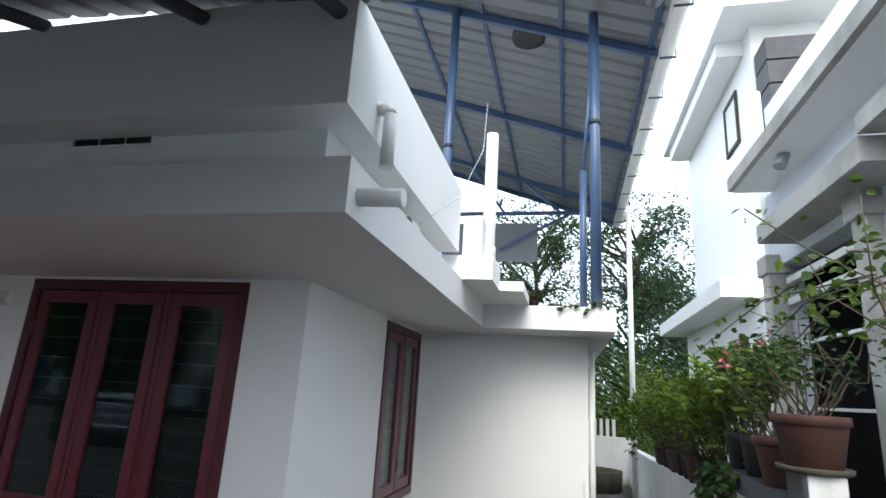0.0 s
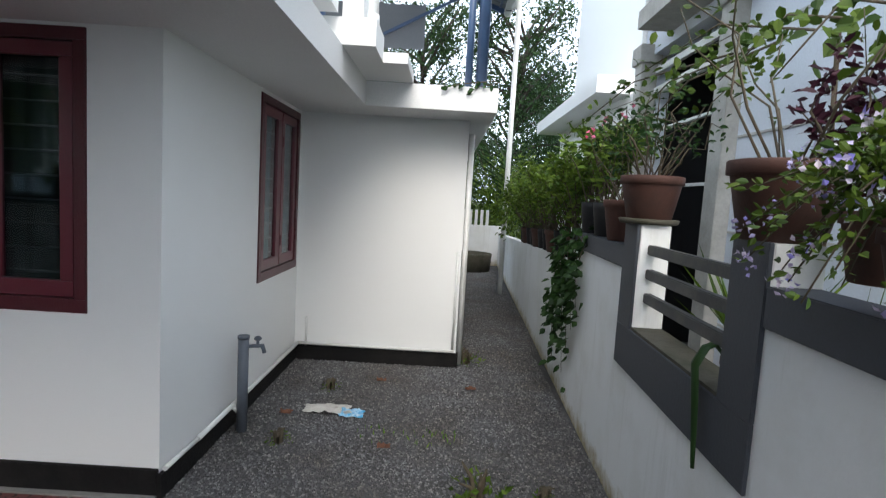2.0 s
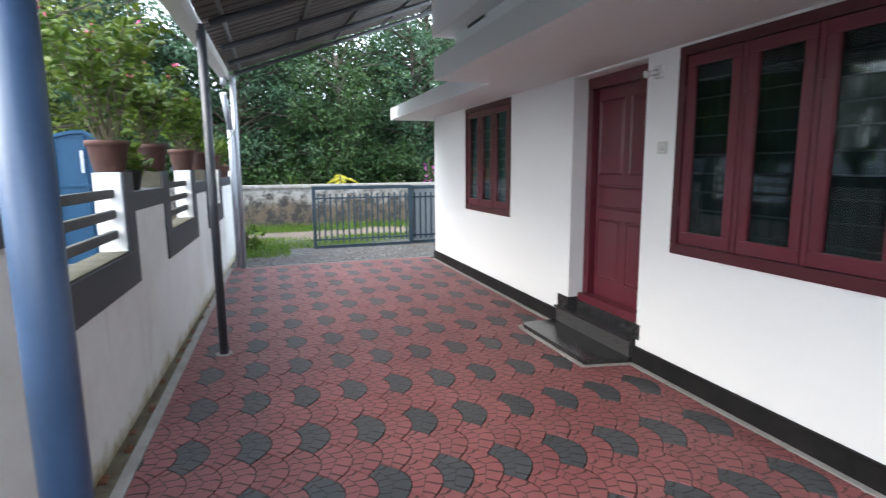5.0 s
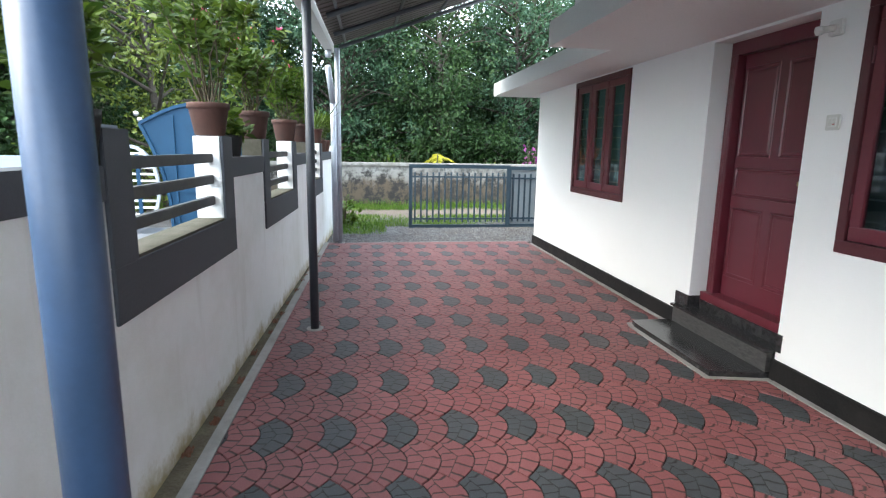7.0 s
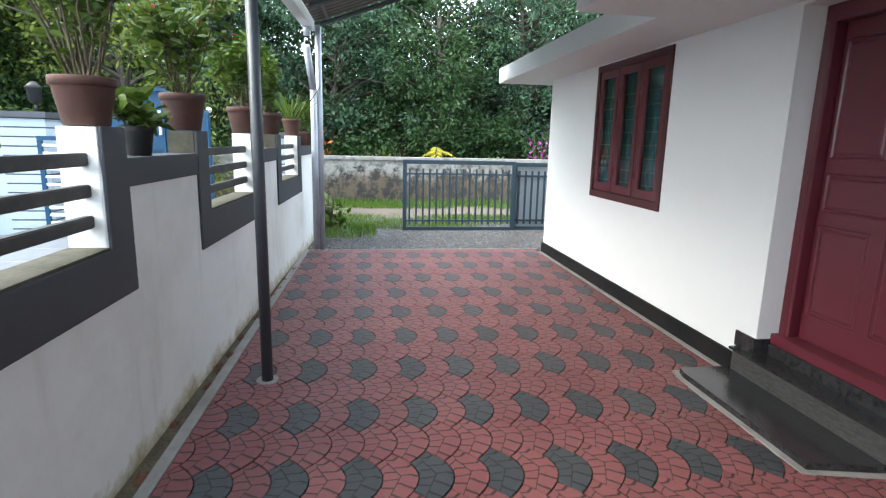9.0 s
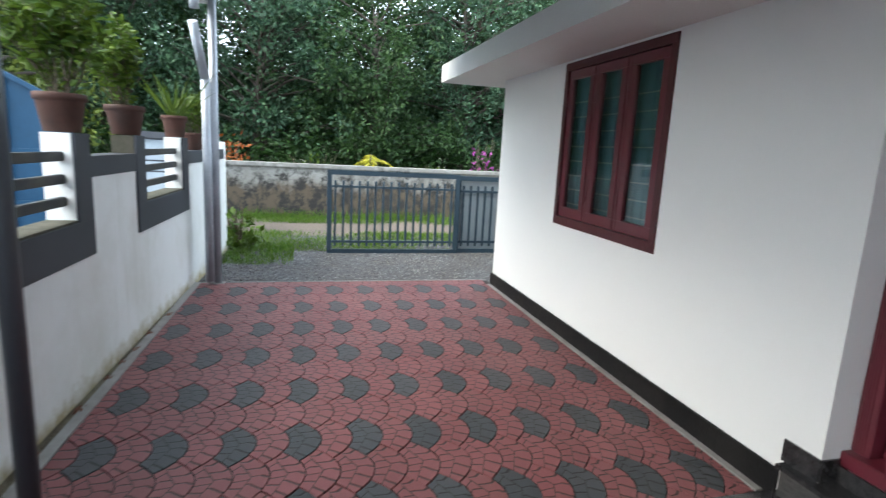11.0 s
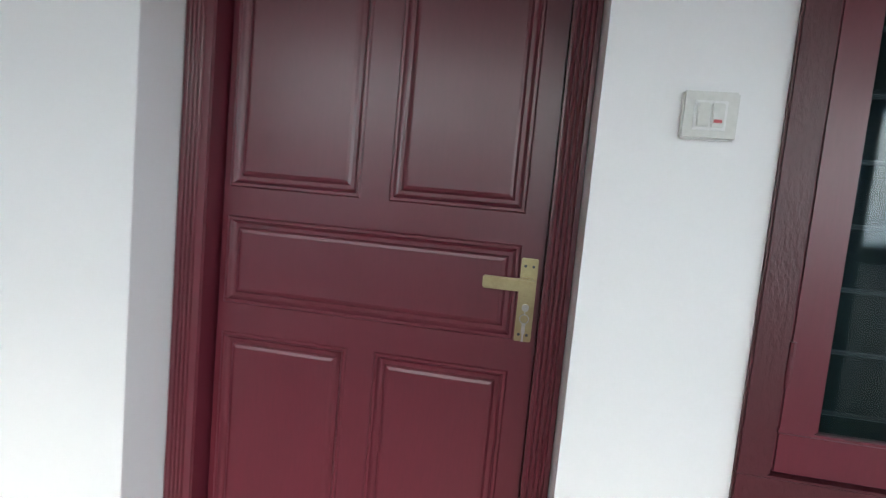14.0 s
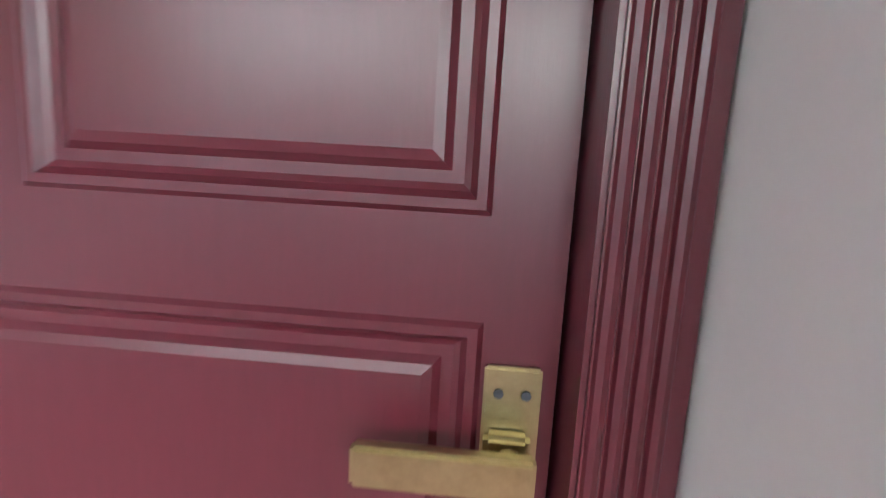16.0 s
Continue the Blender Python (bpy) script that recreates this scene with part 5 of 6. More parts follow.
# on the drive wall, nearest the camera first
row = (
    (-1.20, 0.15, 0.22, "bushy", "black plastic pot with a leafy pink-flowered shrub", 0.42, PINK, BLACK_PLASTIC, 0.085, 11, 1.45),
    (-0.62, 0.15, 0.24, "bushy", "terracotta pot with a bushy flowering euphorbia", 0.75, PINK, None, 0.085, 18, TOP),
    (-2.78, 0.145, 0.225, "bushy", "terracotta pot with a tall bushy euphorbia", 0.85, PINK, None, 0.085, 20, TOP),
    (-3.25, 0.09, 0.17, "sparse", "small black pot with broad green leaves", 0.16, None, BLACK_PLASTIC, 0.10, 5, 1.45),
    (-3.90, 0.155, 0.25, "bushy", "terracotta pot with a leafy euphorbia and pink flowers", 0.72, PINK, None, 0.08, 16, TOP),
    (-5.30, 0.155, 0.25, "bushy", "terracotta pot with a bright green bushy plant", 0.62, None, None, 0.08, 18, TOP),
    (-6.34, 0.16, 0.25, "bushy", "terracotta pot with a bushy green plant", 0.65, None, None, 0.08, 16, TOP),
    (-7.72, 0.14, 0.24, "spiky", "terracotta pot with spiky strap leaves", 0.55, None, None, 0.08, 8, TOP),
    (-8.45, 0.12, 0.22, "bushy", "small terracotta pot with a croton", 0.45, None, None, 0.08, 10, 1.45),
    (-8.95, 0.13, 0.22, "bushy", "small terracotta pot with green leaves", 0.40, None, None, 0.08, 10, 1.45),
    (0.9, 0.155, 0.25, "bushy", "terracotta pot with a bushy plant beside the post", 0.7, PINK, None, 0.08, 16, 1.45))
for k, (x, r, h, style, lab, ph, fl, pm, lf, cnt, z) in enumerate(row):
    potted(100 + k, r * 0.87, h * 0.88, style, lab, (x, drive_wall_y(x) - 0.085, z), LEAF_LIGHT if "bright" in lab or k == 6 else LEAF_POT, ph, fl, pm, lf, cnt)
# on the alley wall
potted(201, 0.168, 0.24, "sparse", "large terracotta pot with thorny sparse stems and red flowers", (2.56, 0.25, 1.592), LEAF_DARK, 0.55, None, None, 0.045, 17, tray=True)
potted(202, 0.14, 0.26, "sparse", "smaller terracotta pot with thin thorny stems", (2.59, 0.74, 1.462), LEAF_DARK, 0.6, PINK, None, 0.05, 8)
potted(203, 0.178, 0.255, "sparse", "large terracotta pot with a twisted bougainvillea stem", (2.53, -0.98, 1.592), LEAF_POT, 0.75, None, None, 0.042, 9, lean=(0.0, 0.15))
spill = potted(204, 0.14, 0.20, "bushy", "terracotta pot overflowing with lilac and blue flowers", (2.49, -1.64, 1.462), LEAF_POT, 0.34, LILAC, None, 0.05, 16)
rs = np.random.default_rng(66)
cs, fs, st = [], [], bmesh.new()
for k in range(60):
    a = rs.uniform(0, 2 * math.pi)
    reach = rs.uniform(0.12, 0.36)
    e = Vector((reach * math.cos(a) * 0.8 - 0.12, reach * math.sin(a) + 0.06, 0.16 + rs.uniform(-0.16, 0.26)))
    mid = Vector((e.x * 0.5, e.y * 0.5, max(e.z, 0.3) + 0.06))
    bent_stem(st, [(0, 0, 0.18), mid, e], 0.004, 0.002, 5)
    for u in rs.uniform(0.3, 1.0, 34):
        q = Vector((0, 0, 0.18)).lerp(mid, u * 2) if u < 0.5 else mid.lerp(e, u * 2 - 1)
        cs.append(np.array(q) + rs.normal(0, 0.012, 3))
    if k % 2:
        for j in range(16):
            fs.append(np.array(e) + rs.normal(0, 0.018, 3))
part("branching_stem", st, TWIG, spill)
leaves("trailing_foliage", rs, cs, np.array(cs) * np.array((1, 1, 0.2)) * 3, 0.032, 0.018, LEAF_POT, spill, 0.1, 0.6, True)
leaves("blossom", rs, fs, np.tile((-0.5, 0.2, 0.6), (len(fs), 1)), 0.017, 0.015, LILAC, spill, 0, 1.0)
potted(205, 0.12, 0.20, "bushy", "pot with dark purple foliage", (2.66, -1.25, 1.50), LEAF_PURPLE, 0.5, None, None, 0.055, 12)
for k in range(13):
    y = 1.16 + k * 0.40
    black = k % 3 != 2
    q = potted(220 + k, 0.10 if black else 0.13, 0.24, "bushy", "black grow bag with a leafy green shrub" if black else "terracotta pot with a leafy shrub",
               (alley_x(y) + 0.075, y, far_top(y) if y > 1.88 else 1.462), LEAF_HEDGE, 0.60 + 0.05 * (k % 4) + 0.02 * k, None, BLACK_PLASTIC if black else None, 0.075, 15)
    tagged(q, group="grow bags on the alley wall")


def creeper(seed, pts, spread, count, leaf, label, material=LEAF_DARK):
    """A creeper hanging in strands down a wall."""
    r = np.random.default_rng(seed)
    c = thing("creeper", label, "creeper")
    st = bmesh.new()
    cs = []
    for a, b in pts:
        a, b = Vector(a), Vector(b)
        mid = a.lerp(b, 0.5) + Vector((-0.05, r.normal(0, 0.03), 0))
        bent_stem(st, [a, mid, b], 0.006, 0.002, 5)
        for s in r.random(count):
            q = a.lerp(mid, s * 2) if s < 0.5 else mid.lerp(b, s * 2 - 1)
            cs.append(np.array(q) + r.normal(0, spread, 3) * np.array((0.35, 1, 1)))
    part("branching_stem", st, TWIG, c)
    leaves("foliage", r, cs, np.tile((-1.0, 0, -0.3), (len(cs), 1)), leaf, leaf * 0.85, material, c, 0.3, 0.5, True)
    return c


creeper(31, [((2.52, 1.35 + 0.12 * k, 1.44), (2.47, 1.32 + 0.10 * k, 0.90 - 0.20 * (k % 4))) for k in range(8)], 0.06, 48, 0.075, "dark green creeper hanging over the alley wall")
strap = thing("strap_leaf", "long drooping strap leaf hung over the mossy sill", "leaf")
bm = bmesh.new()
prev = None
for k in range(11):
    u = k / 10
    p = Vector((2.565 - 0.16 * min(1, u * 2.5), -0.70 - 0.12 * u, 1.10 + 0.10 * math.sin(min(1, u * 2.5) * math.pi * 0.6) - 0.62 * max(0, u - 0.25)))
    w = 0.028 * math.sin(math.pi * (0.12 + 0.86 * u)) + 0.004
    pair = (bm.verts.new(p + Vector((0.006, -w, 0))), bm.verts.new(p + Vector((-0.006, 0, 0))), bm.verts.new(p + Vector((0.006, w, 0))))
    if prev:
        for a in (0, 1):
            bm.faces.new((prev[a], prev[a + 1], pair[a + 1], pair[a])).smooth = True
    prev = pair
blade = part("blade", bm, LEAF_DARK, strap)
blade.modifiers.new("thick", "SOLIDIFY").thickness = 0.002
creeper(33, [((2.60, 6.3 + 0.2 * k, 2.2), (2.45, 6.3 + 0.2 * k, 1.1)) for k in range(4)], 0.10, 40, 0.07, "creeper climbing the downpipe", LEAF_LIGHT)
creeper(34, [((1.80, 1.95, 2.68), (1.35, 1.93, 2.60)), ((1.83, 1.96, 2.67), (1.6, 1.94, 2.58))], 0.012, 10, 0.05, "thin creeper twig over the slab edge")
q = potted(240, 0.12, 0.2, "spiky", "variegated strap-leaved plant behind the rails", (2.85, -0.35, 0.82), LEAF_LIGHT, 0.55, None, None, 0.1, 10)
q = potted(241, 0.12, 0.2, "spiky", "green strap-leaved plant behind the rails", (2.95, -0.75, 0.80), LEAF_POT, 0.5, None, None, 0.1, 10)
structure("planter_ledge", boxes((2.66, 3.25, -1.3, 0.3, -0.2, 0.80)), CONCRETE, "raised cement ledge of the next plot", "ledge")
# stems arching over from the next plot
r = np.random.default_rng(55)
arch = thing("climber", "broad-leaved climber arching from the next plot", "climber")
st = bmesh.new()
cs = []
for k in range(7):
    a = Vector((3.1, -0.9 + 0.25 * k, 2.45 + 0.03 * k))
    b = Vector((2.5 + 0.1 * (k % 3), -1.3 + 0.6 * k, 2.02 + 0.14 * (k % 4)))
    mid = a.lerp(b, 0.5) + Vector((0, 0, 0.16))
    bent_stem(st, [a, mid, b], 0.008, 0.003, 5)
    for s in r.random(34):
        q = a.lerp(mid, s * 2) if s < 0.5 else mid.lerp(b, s * 2 - 1)
        cs.append(np.array(q) + r.normal(0, 0.05, 3))
bent_stem(st, [(3.1, -0.2, -0.1), (3.15, -0.3, 1.5), (3.1, -0.3, 2.5)], 0.02, 0.01, 6)
part("branching_stem", st, TWIG, arch)
leaves("foliage", r, cs, np.tile((-0.6, -0.4, 0.1), (len(cs), 1)), 0.07, 0.055, LEAF_POT, arch, 0.2, 0.7, True)

# old well ring at the end of the alley
well = thing("well_ring", "old mossy concrete ring at the alley end", "well ring", at=(2.05, 10.2, GRAVEL_Z))
bm = bmesh.new()
lathe(bm, ((0.52, 0), (0.55, 0.38), (0.55, 0.42), (0.47, 0.42), (0.46, 0.1)), 28)
part("ring", bm, MOSS, well)

# ---- the next house along the alley ----
def ring_frame(bm, x0, x1, y0, y1, z0, z1, w):
    box(bm, x0, x1, y0, y1, z0, z0 + w)
    box(bm, x0, x1, y0, y1, z1 - w, z1)
    box(bm, x0, x1, y0, y0 + w, z0 + w, z1 - w)
    box(bm, x0, x1, y1 - w, y1, z0 + w, z1 - w)


nb = thing("neighbour_house", "two-storey white house with balcony and concrete sunshades", "house")
bm = bmesh.new()
wall_with_holes(bm, -1.2, 3.0, -0.2, 3.95, 3.4, 3.6, [(1.2, 2.8, 0.3, 3.2)], along_y=True)
part("wall", bm, PORCH_BLUE, nb, "pale blue painted porch wall with rendered bands")
part("wall", boxes((3.6, 9.0, -1.2, -1.0, -0.2, 3.95), (4.3, 9.0, 2.66, 11.5, -0.2, 3.52)), WHITE, nb)
for z in (0.9, 1.55, 2.2, 2.85):
    part("render_band", boxes((3.39, 3.4, -1.2, 1.0, z - 0.008, z + 0.008)), CONCRETE, nb)
for y in (1.02, 2.78):
    part("pillar", boxes((3.30, 3.46, y, y + 0.2, -0.2, 3.30), (3.27, 3.49, y - 0.03, y + 0.23, 3.12, 3.30), bevel=0.006), CONCRETE, nb, "weathered cream pillar")
# Porch interior lined in near black, its shade painted into the lining.
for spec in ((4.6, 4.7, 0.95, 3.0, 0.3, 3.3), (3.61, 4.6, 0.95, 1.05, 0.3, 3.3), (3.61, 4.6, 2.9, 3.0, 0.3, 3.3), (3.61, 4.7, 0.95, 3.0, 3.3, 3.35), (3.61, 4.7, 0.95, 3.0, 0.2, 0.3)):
    part("porch_shade_panel", boxes(spec), BLACK, nb, "near-black lining for the shade behind the grille")
for z, w in ((1.0, 0.012), (1.9, 0.012), (2.45, 0.012), (2.85, 0.03), (3.05, 0.03)):
    part("grille_bar", boxes((3.44, 3.48, 1.2, 2.8, z - w, z + w)), PVC, nb, "white steel bar across the porch")
bm = bmesh.new()
prism(bm, ((3.08, 0.55), (3.39, 0.55), (3.39, 2.34), (3.08, 2.34)), 3.29, 3.45)
part("sunshade", bm, CONCRETE, nb, "stained concrete sunshade")
part("sunshade", boxes((3.08, 3.39, -1.3, 0.549, 3.46, 3.58)), CONCRETE, nb)
part("balcony_ledge", boxes((3.05, 3.4, -1.2, 2.8, 3.95, 4.10)), WHITE, nb)
part("balcony_parapet", boxes((3.4, 3.55, -1.2, 2.8, 4.1, 4.85)), WHITE, nb, "white balcony parapet over a stained slab edge")
part("balcony_end", boxes((3.55, 5.0, 2.7, 2.8, 4.1, 4.85)), WHITE, nb)
part("balcony_floor", boxes((3.401, 9.0, -1.2, 2.8, 3.951, 4.099)), WHITE, nb)
part("slab_edge", boxes((3.0, 3.05, -1.2, 2.8, 3.96, 4.09)), CONCRETE, nb)
for k in range(9):
    part("rail", tubes(((3.45, -1.1 + 0.14 * k, 4.85), (3.45, -1.1 + 0.14 * k, 5.7), 0.02), seg=8), GALV, nb)
part("wing_roof", boxes((3.75, 9.0, 6.2, 12.0, 3.52, 3.80)), WHITE, nb, "white overhanging slab of the low wing")
bm = bmesh.new()
ring_frame(bm, 4.26, 4.32, 6.9, 7.9, 2.05, 3.0, 0.08)
wnd = part("window", bm, BARK, nb, "wooden framed window")
part("pane", boxes((4.28, 4.29, 6.98, 7.82, 2.13, 2.92)), BLACK, wnd)
part("tower", boxes((4.5, 9.5, 6.2, 11.2, 3.6, 8.3)), WHITE, nb, "white upper storey")
part("tower_roof", boxes((3.95, 10.0, 5.6, 11.6, 8.3, 8.55), (4.05, 4.5, 6.6, 11.2, 8.0, 8.3)), WHITE, nb, "projecting white roof slab")
bm = bmesh.new()
ring_frame(bm, 4.46, 4.52, 7.1, 7.9, 6.55, 7.6, 0.08)
wnd = part("window", bm, BARK, nb, "wooden framed window")
part("pane", boxes((4.48, 4.49, 7.18, 7.82, 6.63, 7.52)), PVC, wnd)
for k in range(5):
    part("cladding", boxes((4.52, 5.5, 5.65, 6.19, 5.6 + 0.42 * k, 6.0 + 0.42 * k), bevel=0.01), SLATE, nb, "black stone cladding")
for k in range(9):
    part("louvre", boxes((5.6, 6.5, 6.05, 6.12, 5.6 + 0.27 * k, 5.70 + 0.27 * k)), PVC, nb, "white slat across the stair window")
part("stair_window", boxes((5.55, 6.55, 6.13, 6.19, 5.5, 8.1)), BLACK, nb)
part("downpipe", tubes(((3.42, 3.06, 0.0), (3.42, 3.06, 5.2), 0.05), seg=14), PVC, nb)
lamp = thing("wall_lamp", "small grey spot lamp under the balcony slab", "lamp", at=(3.2, 1.9, 3.95))
part("lamp_body", tubes(((0, 0, 0), (-0.05, -0.02, -0.12), 0.05), seg=14), GALV, lamp)

# ---- the next plot along the drive ----
structure("yard_floor", boxes((-9.6, 2.4, -10.0, -3.78, -0.2, 0.02)), TILE, "pale tiled forecourt of the next plot", "floor")
m = bmesh.new()
for k in range(15):
    box(m, -9.6 + 0.8 * k - 0.006, -9.6 + 0.8 * k + 0.006, -10, -3.78, 0.02, 0.024)
for k in range(8):
    box(m, -9.6, 2.4, -9.9 + 0.8 * k - 0.006, -9.9 + 0.8 * k + 0.006, 0.02, 0.0235)
structure("yard_joints", m, CEMENT, "joints of the forecourt tiles", "joint")


def banded_pillar(name, x, y, w, h, label):
    p = thing(name, label, "pillar", kind="structure")
    n = int(h / 0.13)
    for k in range(n):
        part("course", boxes((x - w / 2, x + w / 2, y - w / 2, y + w / 2, k * h / n + 0.010, (k + 1) * h / n - 0.010), bevel=0.004), SHADED_WHITE, p)
    part("core", boxes((x - w / 2 + 0.01, x + w / 2 - 0.01, y - w / 2 + 0.01, y + w / 2 - 0.01, 0, h)), GREY_BAND, p)
    part("cap", boxes((x - w / 2 - 0.05, x + w / 2 + 0.05, y - w / 2 - 0.05, y + w / 2 + 0.05, h, h + 0.09), bevel=0.008), GREY_BAND, p, "slate-grey pillar cap")
    return p


banded_pillar("gate_pillar_near", -9.25, -7.45, 0.62, 1.75, "white grooved gate pillar with grey cap, coloured bluish for shade")
banded_pillar("gate_pillar_far", -9.7, -4.05, 0.5, 1.55, "white grooved gate pillar with grey cap, coloured bluish for shade")
structure("yard_wall", boxes((-9.3, -9.1, -10, -7.35, -0.2, 1.3), (2.4, 2.55, -10, -3.77, -0.2, 1.47), (-9.6, 2.4, -10.15, -10.0, -0.2, 1.6)), SHADED_WHITE, "white wall of the next plot, coloured bluish for shade", "wall")
bg = thing("blue_gate", "tall blue sheet-metal gate leaf with a peaked top", "gate")
edge = [(0.0, 1.86)] + [(u, 1.86 + 0.34 * math.sin(u / 0.95 * math.pi / 2)) for u in (0.2, 0.4, 0.6, 0.8, 0.95)] + [(1.3, 2.02), (1.6, 1.86)]
pts = [(0.42, 0.08), (0.40, 0.6), (0.30, 1.1), (0.16, 1.5)] + edge + [(1.6, 0.08)]
bm = bmesh.new()
lo = [bm.verts.new((u, 0.0, z)) for u, z in pts]
hi = [bm.verts.new((u, 0.03, z)) for u, z in pts]
bm.faces.new(lo)
bm.faces.new(hi[::-1])
for i in range(len(pts)):
    bm.faces.new((lo[i], hi[i], hi[(i + 1) % len(pts)], lo[(i + 1) % len(pts)]))
part("sheet", bm, BLUE_GATE, bg)
for name, line in (("top_tube", edge), ("curved_tube", pts[:5])):
    bm = bmesh.new()
    for (u0, z0), (u1, z1) in zip(line, line[1:]):
        bar(bm, (u0, -0.02, z0), (u1, -0.02, z1), 0.05, 0.05)
    part(name, bm, BLUE_GATE, bg)
for u, z in ((0.95, 2.14), (1.57, 1.82), (0.52, 2.0)):
    part("rib", boxes((u - 0.02, u + 0.02, -0.04, 0.0, 0.1, z)), BLUE_GATE, bg)
for z in (0.75, 1.35):
    part("brace", boxes((0.42, 1.58, -0.03, 0.0, z - 0.02, z + 0.02)), BLUE_GATE, bg)
for u, z in ((0.0, 1.92), (-0.05, 2.02), (1.6, 1.93)):
    bm = bmesh.new()
    bmesh.ops.create_uvsphere(bm, u_segments=12, v_segments=8, radius=0.045, matrix=Matrix.Translation((u, 0, z)))
    part("finial", bm, STEEL, bg, "polished steel ball")
part("latch", boxes((0.90, 0.94, -0.07, -0.04, 1.55, 1.9), bevel=0.004), GALV, bg)
bg.matrix_basis = pose(-8.9, -6.45, 0.0, 0, 0, 88)
bg2 = thing("slatted_gate", "blue steel gate leaf with white slats and a round edge", "gate")
bm = boxes((0, 0.06, -0.02, 0.02, 0.12, 1.5), (0.06, 0.62, -0.02, 0.02, 0.12, 0.18), (0.06, 0.62, -0.02, 0.02, 1.44, 1.5), (0.36, 0.44, -0.02, 0.02, 0.18, 1.44), (0.68, 0.74, -0.02, 0.02, 0.18, 1.36))
part("gate_frame", bm, BLUE_GATE, bg2)
arc = [(0.60 + 0.42 * math.cos(a), 0.81 + 0.68 * math.sin(a)) for a in np.linspace(-math.pi / 2, math.pi / 2, 13)]
bm = bmesh.new()
for (u0, z0), (u1, z1) in zip(arc, arc[1:]):
    bar(bm, (u0, 0, z0), (u1, 0, z1), 0.05, 0.05)
part("round_edge", bm, GALV, bg2, "bright curved edge tube")
for k in range(11):
    z = 0.25 + 0.112 * k
    u1 = 0.60 + 0.42 * math.sqrt(max(0.02, 1 - ((z - 0.81) / 0.68) ** 2))
    part("slat", boxes((0.06, u1, -0.012, 0.012, z - 0.018, z + 0.018)), PVC, bg2)
bg2.matrix_basis = pose(-8.85, -7.22, 0.0, 0, 0, 88)
gl = thing("gate_lamp", "black lantern on the gate pillar", "lamp", at=(-9.25, -7.40, 1.84))
part("lamp_post", tubes(((0, 0, 0), (0, 0, 0.12), 0.02)), BLACK, gl)
bm = bmesh.new()
lathe(bm, ((0.04, 0.12), (0.09, 0.16), (0.10, 0.34), (0.12, 0.36), (0.03, 0.44)), 8)
part("lantern", bm, BLACK, gl)
# wires crossing high over the lane
for k, (y, z) in enumerate(((-4.2, 3.9), (-4.6, 4.3))):
    wv = thing("overhead_wire", "thin black overhead cable along the lane", "cable")
    bm = bmesh.new()
    bent_stem(bm, [(-16, -14, z + 1.2), (-13, -8, z + 0.8), (-9.5, y, z + 0.6), (-6, -2.6 + y * 0.2, z + 0.7)], 0.008, 0.008, 5)
    part("cable", bm, BLACK, wv)
cab = thing("loose_wire", "thin grey wire hanging from the terrace roof", "cable")
bm = bmesh.new()
bent_stem(bm, [(0.83, 0.9, 4.02), (0.87, 0.55, 3.45), (0.82, 0.1, 2.95), (0.68, -0.22, 2.68)], 0.003, 0.003, 5)
part("cable", bm, GALV, cab)
bx = thing("junction_box", "small grey junction box with cut wires on the slab", "box", at=(0.64, -0.25, SLAB_HI))
part("box_body", boxes((-0.03, 0.03, -0.09, 0.09, 0.0, 0.06), bevel=0.006), GREY_PVC, bx)
part("box_cover", boxes((0.03, 0.036, -0.07, 0.07, 0.01, 0.05), bevel=0.002), SWITCH, bx)


# ---- fan-shaped drive pavers ----
COL, PITCH, HALF, BULGE = 0.314, 0.1698, 0.2035, 0.12


def paver_outline(n=6):
    """Convex arc on the house side, two flanks along the neighbours' arcs, and the hollow of the one before."""
    def arc(u, c=0.0, s=0.0):
        return s + BULGE * (1 - ((u - c) / HALF) ** 2)
    inner = COL - HALF
    pts = [(u, arc(u)) for u in np.linspace(-HALF, HALF, 2 * n - 1)]
    pts += [(u, arc(u, COL, -PITCH / 2)) for u in np.linspace(HALF, inner, 4)[1:]]
    pts += [(u, arc(u, 0, -PITCH)) for u in np.linspace(inner, -inner, n)[1:]]
    pts += [(u, arc(u, -COL, -PITCH / 2)) for u in np.linspace(-inner, -HALF, 4)[1:-1]]
    return pts


def paver_arrays():
    pts = np.array(paver_outline())
    c = pts.mean(0)
    top = c + (pts - c) * np.array((0.965, 0.955))
    low = c + (pts - c) * np.array((0.985, 0.98))
    n = len(pts)
    verts = [(x, y, 0.0) for x, y in top] + [(x, y, -0.006) for x, y in low] + [(x, y, -0.03) for x, y in low]
    faces = [tuple(range(n))[::-1]]
    for i in range(n):
        j = (i + 1) % n
        faces.append((i, j, n + j, n + i))
        faces.append((n + i, n + j, 2 * n + j, 2 * n + i))
    return np.array(verts), faces


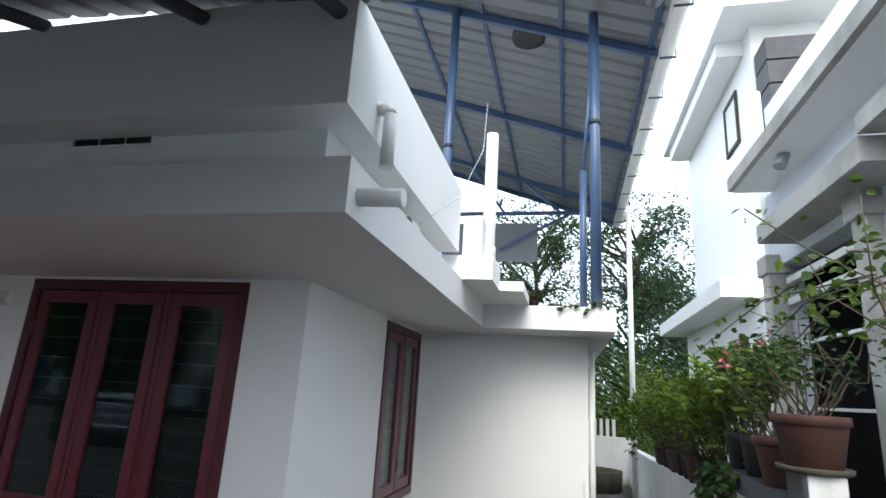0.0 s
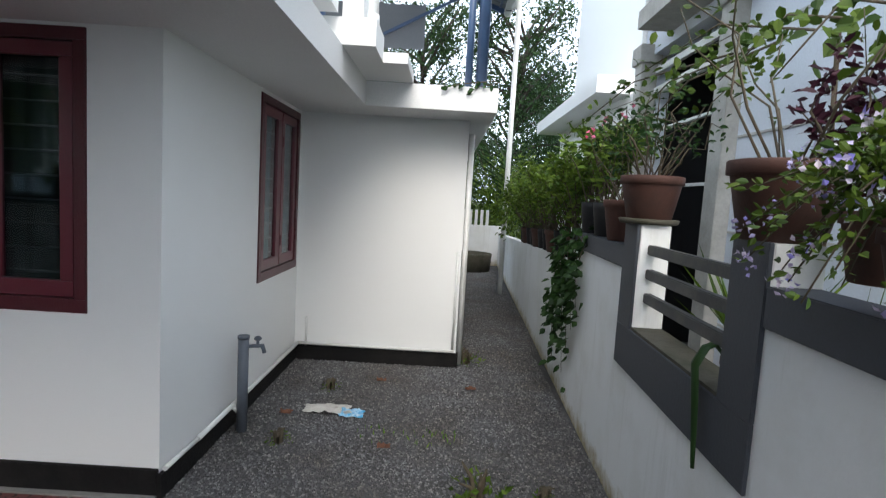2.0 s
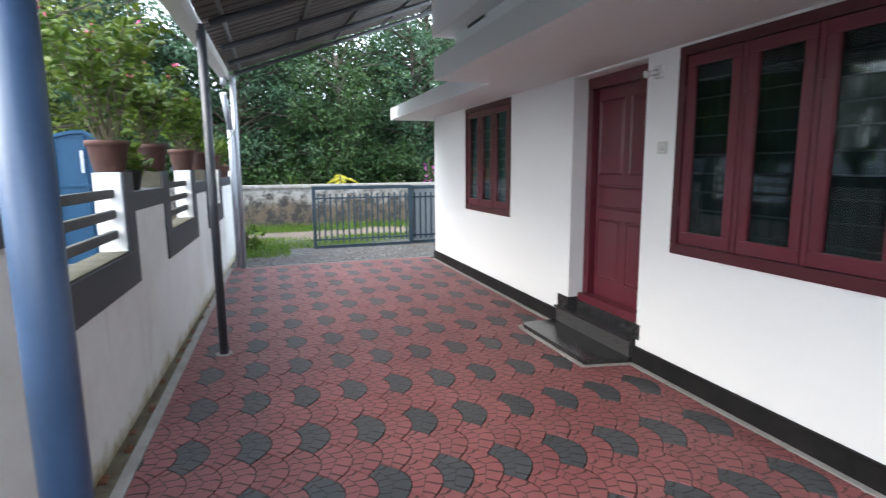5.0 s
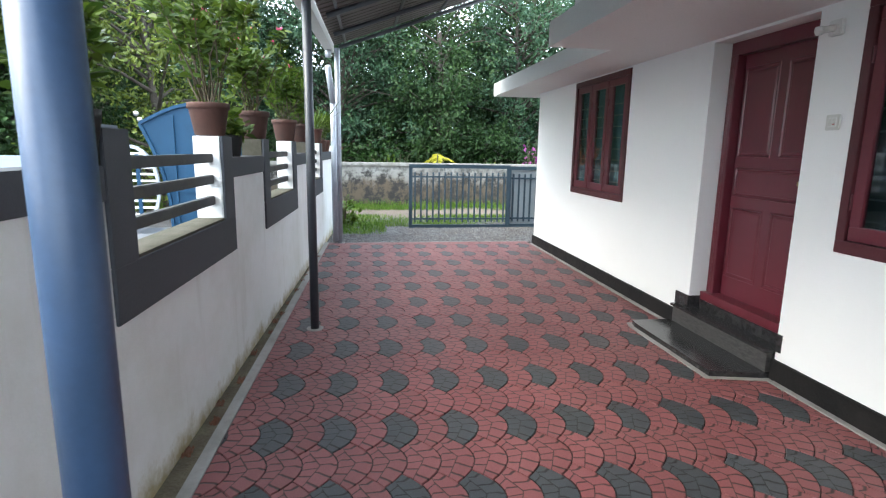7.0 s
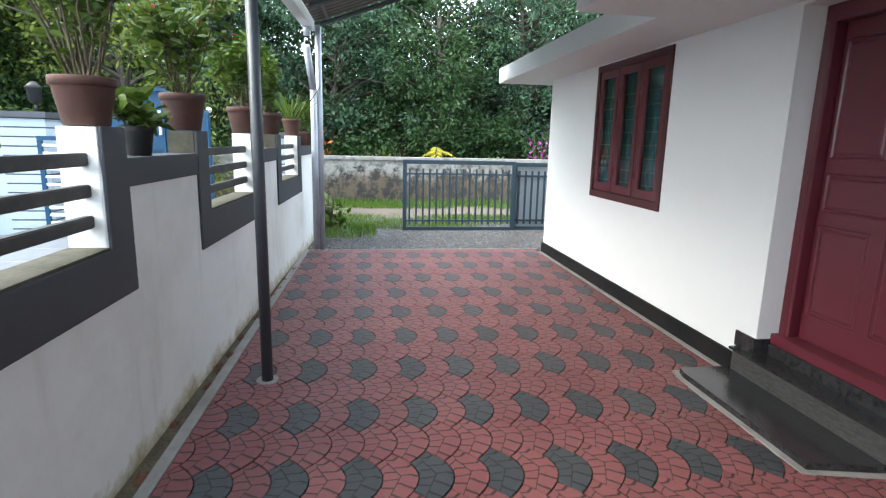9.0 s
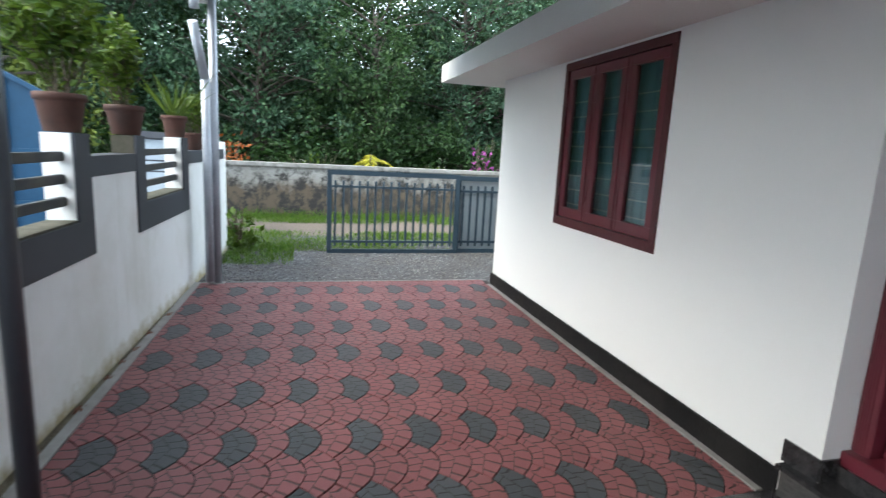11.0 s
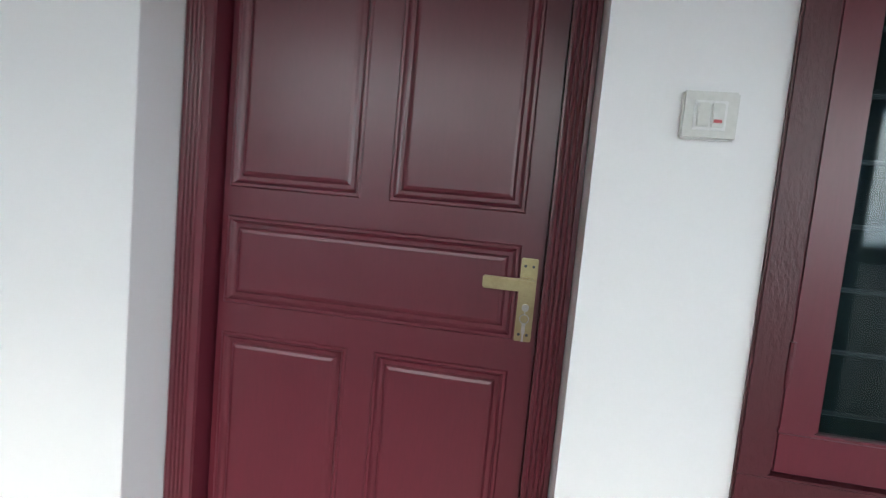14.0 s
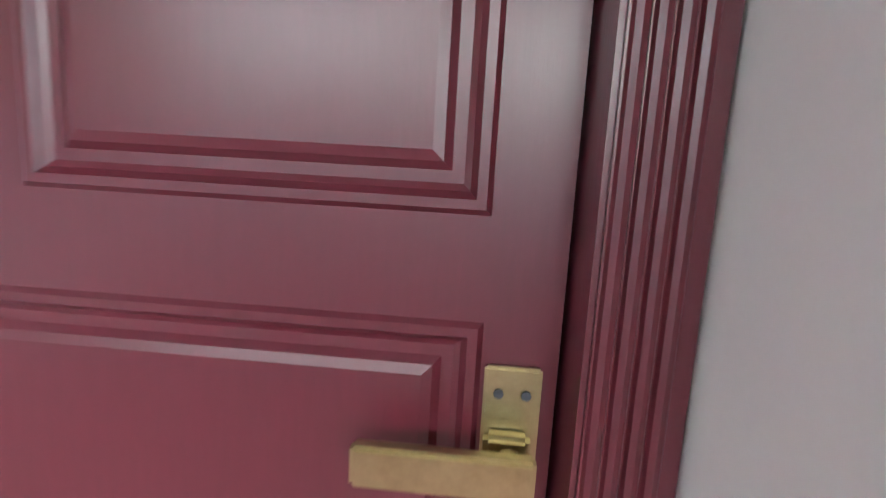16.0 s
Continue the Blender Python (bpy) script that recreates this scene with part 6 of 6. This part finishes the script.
def paver_mesh(name, material, places):
    """One mesh of pavers at the given places."""
    v, f = paver_arrays()
    n = len(v)
    verts = np.concatenate([v + np.array(p) for p in places])
    faces = [tuple(i + k * n for i in face) for k in range(len(places)) for face in f]
    me = bpy.data.meshes.new(name)
    me.from_pydata(verts.tolist(), [], faces)
    uv = me.uv_layers.new(name="UVMap")
    data = np.empty(len(me.loops) * 2)
    idx = np.empty(len(me.loops), int)
    me.loops.foreach_get("vertex_index", idx)
    loc = np.tile(v, (len(places), 1))[idx]
    data[0::2] = np.arctan2(loc[:, 0], loc[:, 1] + 0.20) / 0.31 + 10.5
    data[1::2] = (loc[:, 1] - BULGE * (1 - (loc[:, 0] / HALF) ** 2)) / (PITCH / 2) + 10
    uv.data.foreach_set("uv", data)
    me.materials.append(material)
    return me


drive = thing("drive_paving", "drive paved with red and charcoal fan-shaped blocks", "paving", kind="structure")
near_red, near_grey, far_red, far_grey = [], [], [], []
rng = np.random.default_rng(77)
for i in range(-2, 27):
    x = -0.325 - i * COL
    odd = (i % 2) != 1
    for j in range(-3, 22):
        y = -3.465 + j * PITCH + (PITCH / 2 if odd else 0)
        if x > 0.2 or x < -8.1 or y > 0.1 or y < -3.75:
            continue
        grey = (not odd) and j % 2 != 0
        z = 0.0 + rng.uniform(-0.0015, 0.0015)
        near = -4.6 < x < -0.9 and -3.2 < y < -0.2
        (near_grey if near and grey else near_red if near else far_grey if grey else far_red).append((x, y, z))
one_red = paver_mesh("paver_red", PAVER_RED, [(0, 0, 0)])
one_grey = paver_mesh("paver_grey", PAVER_GREY, [(0, 0, 0)])
for places, me in ((near_red, one_red), (near_grey, one_grey)):
    for p in places[:300 if me is one_red else 100]:
        ob = new("paver", me)
        ob.parent = drive
        ob.location = p
        ob.rotation_euler = (rng.normal(0, 0.003), rng.normal(0, 0.003), rng.normal(0, 0.006))
far_red += near_red[300:]
for places, mt, nm in ((far_red, PAVER_RED, "red_pavers"), (far_grey, PAVER_GREY, "charcoal_pavers")):
    ob = new(nm, paver_mesh(nm, mt, places))
    ob.parent = drive
    tagged(ob, kind="stuff")
    bm = bmesh.new()
    bm.from_mesh(ob.data)
    for co, no in (((-0.012, 0, 0), (1, 0, 0)), ((-7.925, 0, 0), (-1, 0, 0)), ((0, -0.064, 0), (0, 1, 0)), ((0, kerb_y(0), 0), (-0.028, -1, 0))):
        bmesh.ops.bisect_plane(bm, geom=[*bm.verts, *bm.edges, *bm.faces], plane_co=co, plane_no=no, clear_outer=True)
    bm.to_mesh(ob.data)
    bm.free()
